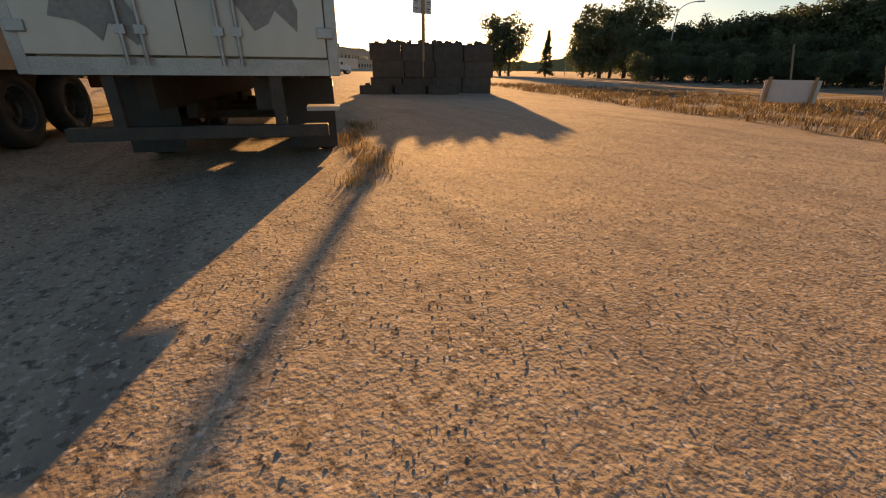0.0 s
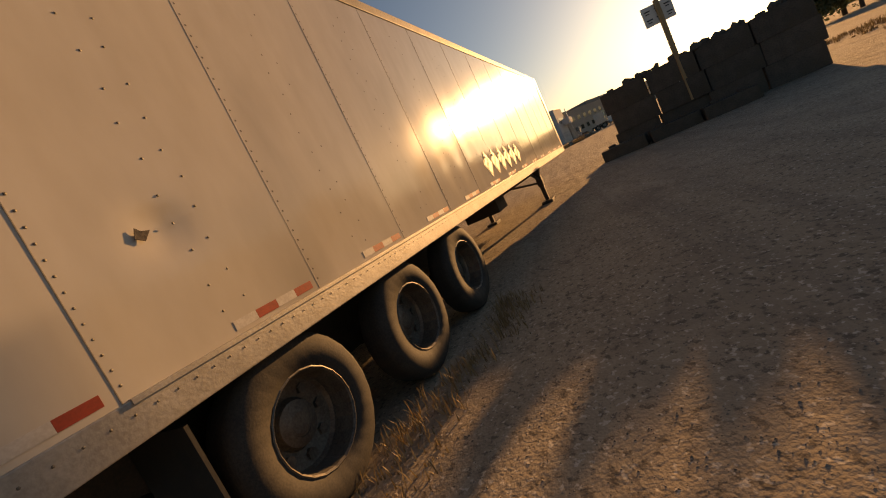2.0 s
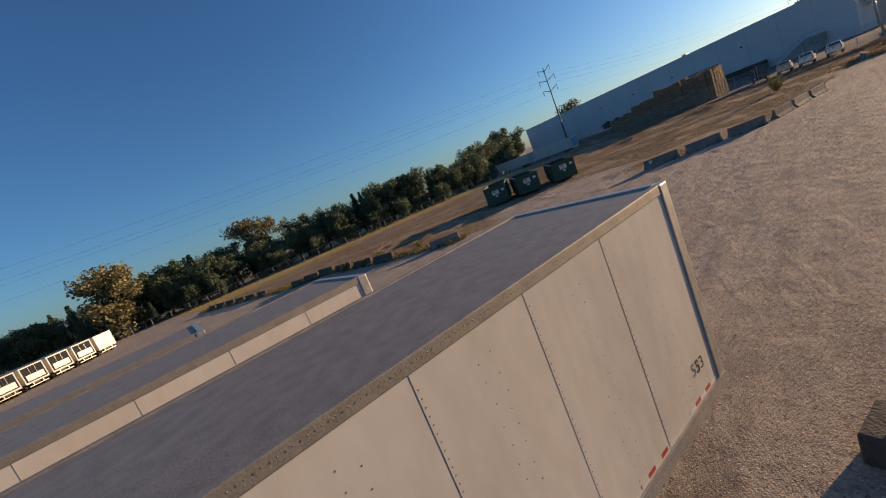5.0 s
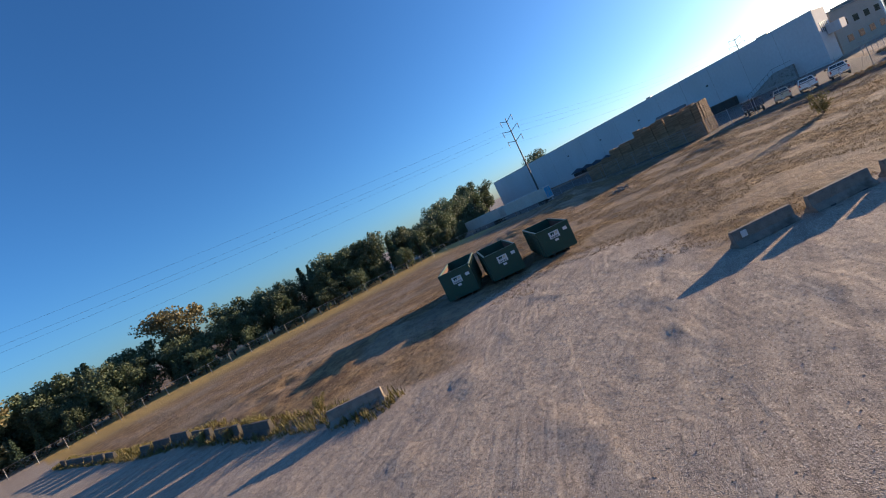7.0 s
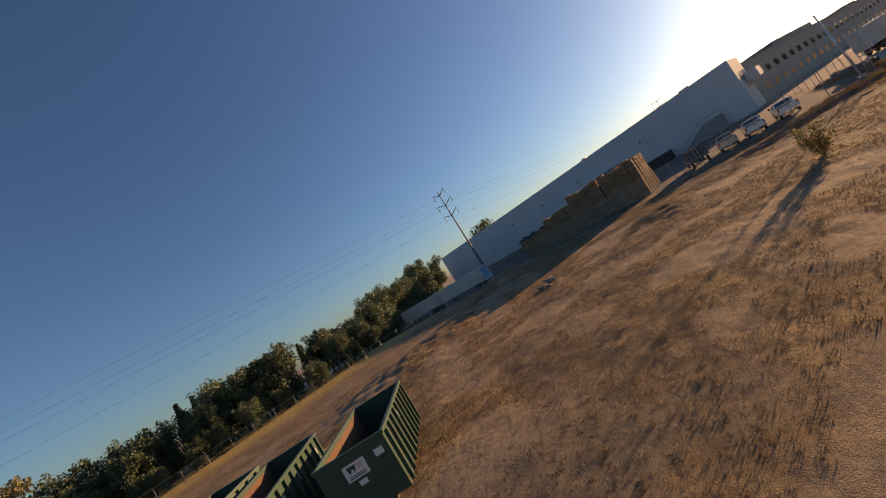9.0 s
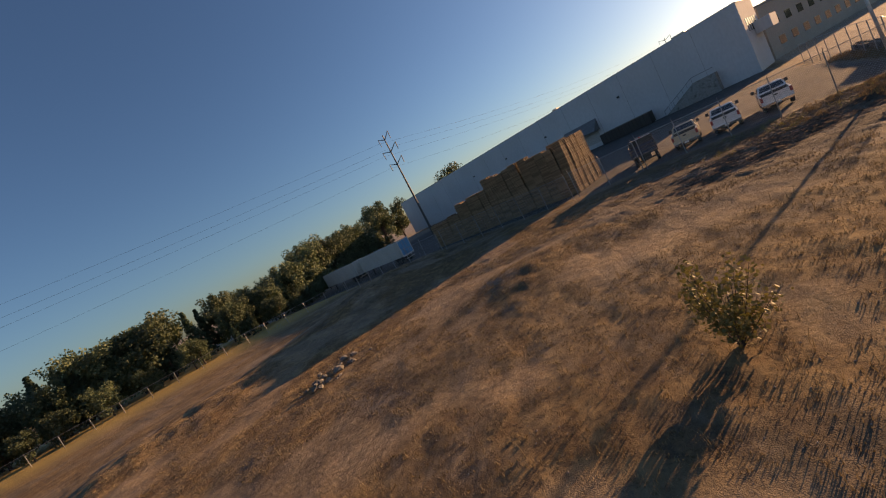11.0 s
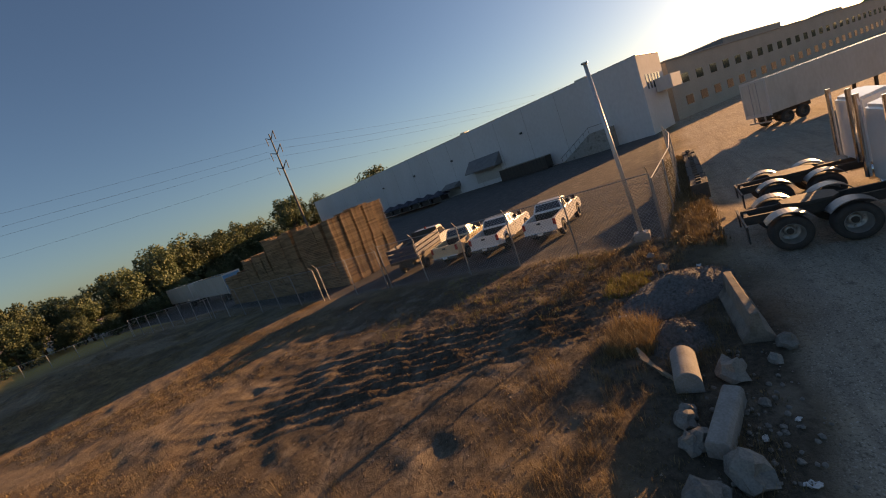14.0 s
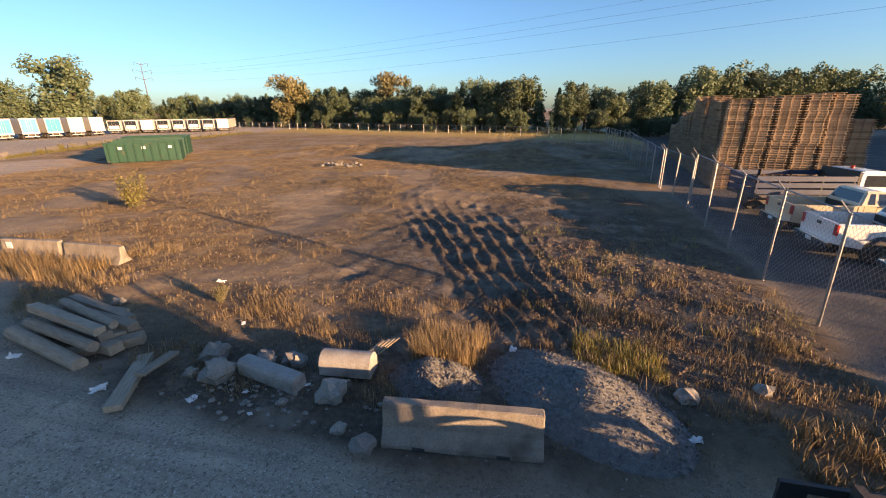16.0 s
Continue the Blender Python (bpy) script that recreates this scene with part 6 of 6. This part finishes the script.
# ---- plants ----
def tuft_field(name, label, region, count, hmin, hmax, material, seed, keep=None, blades=7, wid=0.012):
    t = thing(name, pose(0, 0, 0), label, "grass", kind="stuff")
    r = np.random.RandomState(seed)
    x0, x1, y0, y1 = region
    x, y = r.uniform(x0, x1, count * 10), r.uniform(y0, y1, count * 10)
    if keep is not None:
        ok = keep(x, y)
        x, y = x[ok], y[ok]
    x, y = np.repeat(x[:count], blades), np.repeat(y[:count], blades)
    n = len(x)
    hh = np.repeat(r.uniform(hmin, hmax, n // blades), blades) * r.uniform(0.5, 1.1, n)
    z = height(x, y) - 0.02
    a, lean = r.uniform(0, 6.283, n), r.uniform(0.1, 0.65, n)
    bx, by = x + r.normal(0, 0.07, n), y + r.normal(0, 0.07, n)
    px, py = np.cos(a + 1.57) * wid, np.sin(a + 1.57) * wid
    dx, dy = np.cos(a) * hh * lean, np.sin(a) * hh * lean
    vs = np.stack([np.stack(q, -1) for q in ((bx - px, by - py, z), (bx + px, by + py, z), (bx + dx * 0.35 + px * 0.8, by + dy * 0.35 + py * 0.8, z + hh * 0.6), (bx + dx * 0.35 - px * 0.8, by + dy * 0.35 - py * 0.8, z + hh * 0.6), (bx + dx, by + dy, z + hh))], 1).reshape(-1, 3)
    k = np.arange(n) * 5
    fs = np.stack([k, k + 1, k + 2, k + 3], -1).tolist() + np.stack([k + 3, k + 2, k + 4], -1).tolist()
    me4 = bpy.data.meshes.new(name)
    me4.from_pydata(vs.tolist(), [], fs)
    me4.materials.append(material)
    o = new("blades", me4)
    o.parent = t
    return t


def in_field(x, y):
    return (y > border(x) + 0.3) & ~((x > 12.4) & (y > 5.8)) & (waves(x, y, 21, 13.0) + 0.3 * waves(x, y, 22, 4.0) < 0.12) & (np.exp(-((x - 3.5) / 5) ** 2 - ((y - 16) / 7) ** 2) < 0.5)


tuft_field("dry_grass", "short dry orange grass scattered over the field", (-44, 12, 4.5, 48), 34000, 0.03, 0.12, M_DRY, 41, in_field, 6, 0.009)
tuft_field("tall_dry_grass", "tall straw-coloured grass clumps by barriers", (-15, 13, 4.6, 13), 700, 0.12, 0.38, M_DRY, 42, lambda x, y: (y > border(x) + 0.4) & (((x < -6.5) & (y < 12) & (waves(x, y, 61, 3.0) > -0.2)) | ((waves(x, y, 61, 3.0) > 0.42) & (np.abs(x - 4.2 + 0.42 * (y - 13)) > 3.0))), 10, 0.0042)
tuft_field("lane_bank_grass", "thick dry grass on the bank below the fence", (10, 34, 3.6, 6.0), 1400, 0.15, 0.4, M_DRY, 43, lambda x, y: abs(y - 5.0) < 0.8, 8, 0.01)
tuft_field("golden_grass_clump", "golden grass clump beside gravel heap", (3.9, 5.3, 6.4, 7.5), 260, 0.3, 0.7, M_DRY, 44, None, 14, 0.0045)
tuft_field("green_weeds", "green weeds growing behind the gravel heap", (7.2, 8.9, 6.6, 7.9), 170, 0.12, 0.36, M_WEED, 45, None, 12, 0.006)
tuft_field("trailer_grass", "dry grass fringe under the parked trailer", (-88.5, -83.5, 14.6, 17.6), 170, 0.05, 0.2, M_DRY, 46, lambda x, y: np.abs(y - (16.75 - 0.168 * (x + 88)) + 0.15 * np.sin(x * 2)) < 0.22, 8, 0.006)
tuft_field("edge_weeds", "weeds and dry grass along the western barriers", (-62, -44, 22, 90), 2600, 0.15, 0.5, M_WEED, 47, lambda x, y: (np.abs(x - np.interp(y, [30, 42, 60, 66, 86], [-53, -55.2, -57.4, -58.0, -60.2])) < 1.0) & (y > 35), 8, 0.014)
tuft_field("verge_grass", "brown verge grass south of the lane", (-100, -60, -4, 10), 3200, 0.1, 0.3, M_DRY, 48, lambda x, y: (y < 8.4 - 0.27 * (x + 90)) & (waves(x, y, 63, 5.0) > -0.2), 7, 0.012)


def bush(x, y, H, seed, label, mt=None):
    t = thing("bush", pose(x, y, gz(x, y)), label, "bush")
    r = random.Random(seed)
    bt, bc = bmesh.new(), bmesh.new()
    for k in range(16):
        a, L = r.uniform(0, 6.28), r.uniform(0.15, 0.5) * H
        tip = Vector((math.cos(a) * L, math.sin(a) * L, H * r.uniform(0.5, 1.0)))
        cyl(bt, (0, 0, -0.05), tip, 0.014, 0.004, seg=5)
        for j in range(8):
            c = tip * (0.3 + 0.7 * j / 7)
            leaf_cards(bc, c, 0.15 * H, 13, 0.048 * H, r)
    part("stem", bt, M_BARK, t)
    part("leaves", bc, mt or M_WEED, t)


bush(-14.9, 17.5, 1.8, 3, "sparse yellow-green bush standing alone in dry grass")
bush(-1.93, 8.06, 0.55, 9, "low yellow-leaved weed growing in dry grass", M_LEAFY)
for k, (x, y, H) in enumerate(((-56.2, 46.0, 0.9), (-55.6, 44.2, 1.0), (-56.8, 49, 0.8), (-53.9, 40.4, 0.8), (-57.6, 57, 0.7))):
    bush(x, y, H, 20 + k, "scrubby weed bush growing against concrete barriers")


def pebbles(name, region, count, smin, smax, seed, label):
    t = thing(name, pose(0, 0, 0), label, "gravel", kind="stuff")
    r = np.random.RandomState(seed)
    x, y = r.uniform(region[0], region[1], count), r.uniform(region[2], region[3], count)
    s = smin + (smax - smin) * r.uniform(0, 1, count) ** 3
    c = np.stack([x, y, height(x, y) + s * 0.15], -1)
    d = np.array([(1, 0, 0), (-0.5, 0.85, -0.1), (-0.5, -0.85, 0), (0.1, 0, 0.56), (0, 0.1, -0.56)])
    vs = (c[:, None] + d[None] * s[:, None, None] * r.uniform(0.6, 1.2, (count, 5, 1))).reshape(-1, 3)
    k = (np.arange(count) * 5)[:, None, None]
    fs = (k + np.array([(0, 1, 3), (1, 2, 3), (2, 0, 3), (1, 0, 4), (2, 1, 4), (0, 2, 4)])[None]).reshape(-1, 3)
    me5 = bpy.data.meshes.new(name)
    me5.from_pydata(vs.tolist(), [], fs.tolist())
    me5.materials.append(M_PEB)
    o = new("stones", me5)
    o.parent = t


M_PEB = mat("tan_gravel_stones", (0.36, 0.31, 0.26), (0.24, 0.2, 0.165), 0.95, scale=3, fine=20, bump=0.3)
pebbles("lane_gravel", (-94, -80, 9, 18.5), 46000, 0.003, 0.011, 51, "loose tan gravel stones on the lane")
pebbles("yard_gravel", (-72, -44, 16, 44), 12000, 0.008, 0.03, 52, "loose stones on the gravel yard")
pebbles("field_stones", (-20, 12, 4, 30), 5000, 0.01, 0.04, 53, "small stones strewn over dry ground")


def clods(name, region, count, smin, smax, seed, label, material):
    pebbles(name, region, count, smin, smax, seed, label)
    bpy.data.meshes[name].materials[0] = material


M_CLOD = mat("dark_soil_clods", (0.19, 0.14, 0.1), (0.12, 0.09, 0.065), 0.95, scale=4, fine=30, bump=0.5)
clods("soil_clods", (6.5, 12.6, 6.4, 15.5), 6000, 0.012, 0.075, 61, "dark lumpy soil clods along the yard fence", M_CLOD)
clods("rut_clods", (-2.5, 8.5, 7.5, 24.0), 3000, 0.012, 0.05, 62, "broken clods of dried mud along the ruts", M_CLOD)
tuft_field("clod_weeds", "brown dead weeds among soil clods", (7.5, 12.4, 6.0, 12.0), 260, 0.1, 0.35, M_DRY, 49, lambda x, y: waves(x, y, 65, 2.2) > 0.1, 8, 0.008)
tuft_field("stalks", "thin dry weed stalks standing over the field", (-30, 12, 6, 34), 420, 0.3, 0.6, M_DRY, 50, in_field, 3, 0.006)
tuft_field("heap_weeds", "straw-coloured weeds round the barrier and heap", (-1.5, 12.5, 4.6, 9.5), 850, 0.08, 0.32, M_DRY, 71, lambda x, y: (waves(x, y, 66, 2.4) > 0.05) & (np.hypot((x - 7.3) / 1.7, (y - 5.9) / 1.2) > 1.0), 11, 0.0038)
tuft_field("mud_weeds", "sparse dead weeds standing in dark mud", (6.0, 13.0, 8.0, 18.0), 240, 0.1, 0.4, M_WEED, 72, lambda x, y: waves(x, y, 67, 3.0) > 0.1, 6, 0.004)
tuft_field("tall_straw", "tall pale straw standing before a concrete barrier", (-13.0, -7.8, 8.3, 9.9), 300, 0.3, 0.75, M_DRY, 73, None, 10, 0.006)


# ---- litter and slats by the kerb block ----
def scrap(x, y, size, seed):
    r = random.Random(seed)
    t = thing("litter_scrap", pose(x, y, gz(x, y) + 0.02, r.uniform(-15, 15), r.uniform(-15, 15), r.uniform(0, 360)), "crumpled white scrap of litter on dark soil", "litter", "litter by the lane")
    bm = bmesh.new()
    n = 5
    g = [[[bm.verts.new((size * (a / n - 0.5), size * 0.7 * (b / n - 0.5), 0.35 * size * noise.noise(Vector((a * 0.7, b * 0.7, seed))) + d)) for b in range(n + 1)] for a in range(n + 1)] for d in (0.0, 0.006)]
    for a in range(n):
        for b in range(n):
            bm.faces.new((g[1][a][b], g[1][a + 1][b], g[1][a + 1][b + 1], g[1][a][b + 1]))
            bm.faces.new((g[0][a][b], g[0][a][b + 1], g[0][a + 1][b + 1], g[0][a + 1][b]))
    for a in range(n):
        for p, q in (((a, 0), (a + 1, 0)), ((a + 1, n), (a, n)), ((0, a + 1), (0, a)), ((n, a), (n, a + 1))):
            bm.faces.new((g[0][p[0]][p[1]], g[0][q[0]][q[1]], g[1][q[0]][q[1]], g[1][p[0]][p[1]]))
    part("sheet", bm, M_SIGN, t)


for k, (x, y, z) in enumerate(((0.3, 4.55, 0.2), (1.15, 4.9, 0.12), (1.6, 4.4, 0.1), (-1.7, 4.45, 0.28), (-4.6, 5.0, 0.22), (2.2, 5.3, 0.1), (6.0, 7.3, 0.24), (-0.6, 7.2, 0.14), (-3.0, 9.4, 0.25), (8.9, 5.2, 0.2))):
    scrap(x, y, z, 200 + k)
for k in range(4):
    slat = thing("wooden_plank", pose(3.0 + 0.09 * k, 6.35 + 0.05 * k, gz(3.0, 6.3) + 0.16, 0, -18 - 3 * k, 52 - 4 * k), "thin pale slat leaning beside a kerb block", "timber", "slats by the kerb")
    quick("board", lambda bm: box(bm, -0.45, 0.45, -0.03, 0.03, -0.012, 0.012, 0.003), M_WOOD, slat)
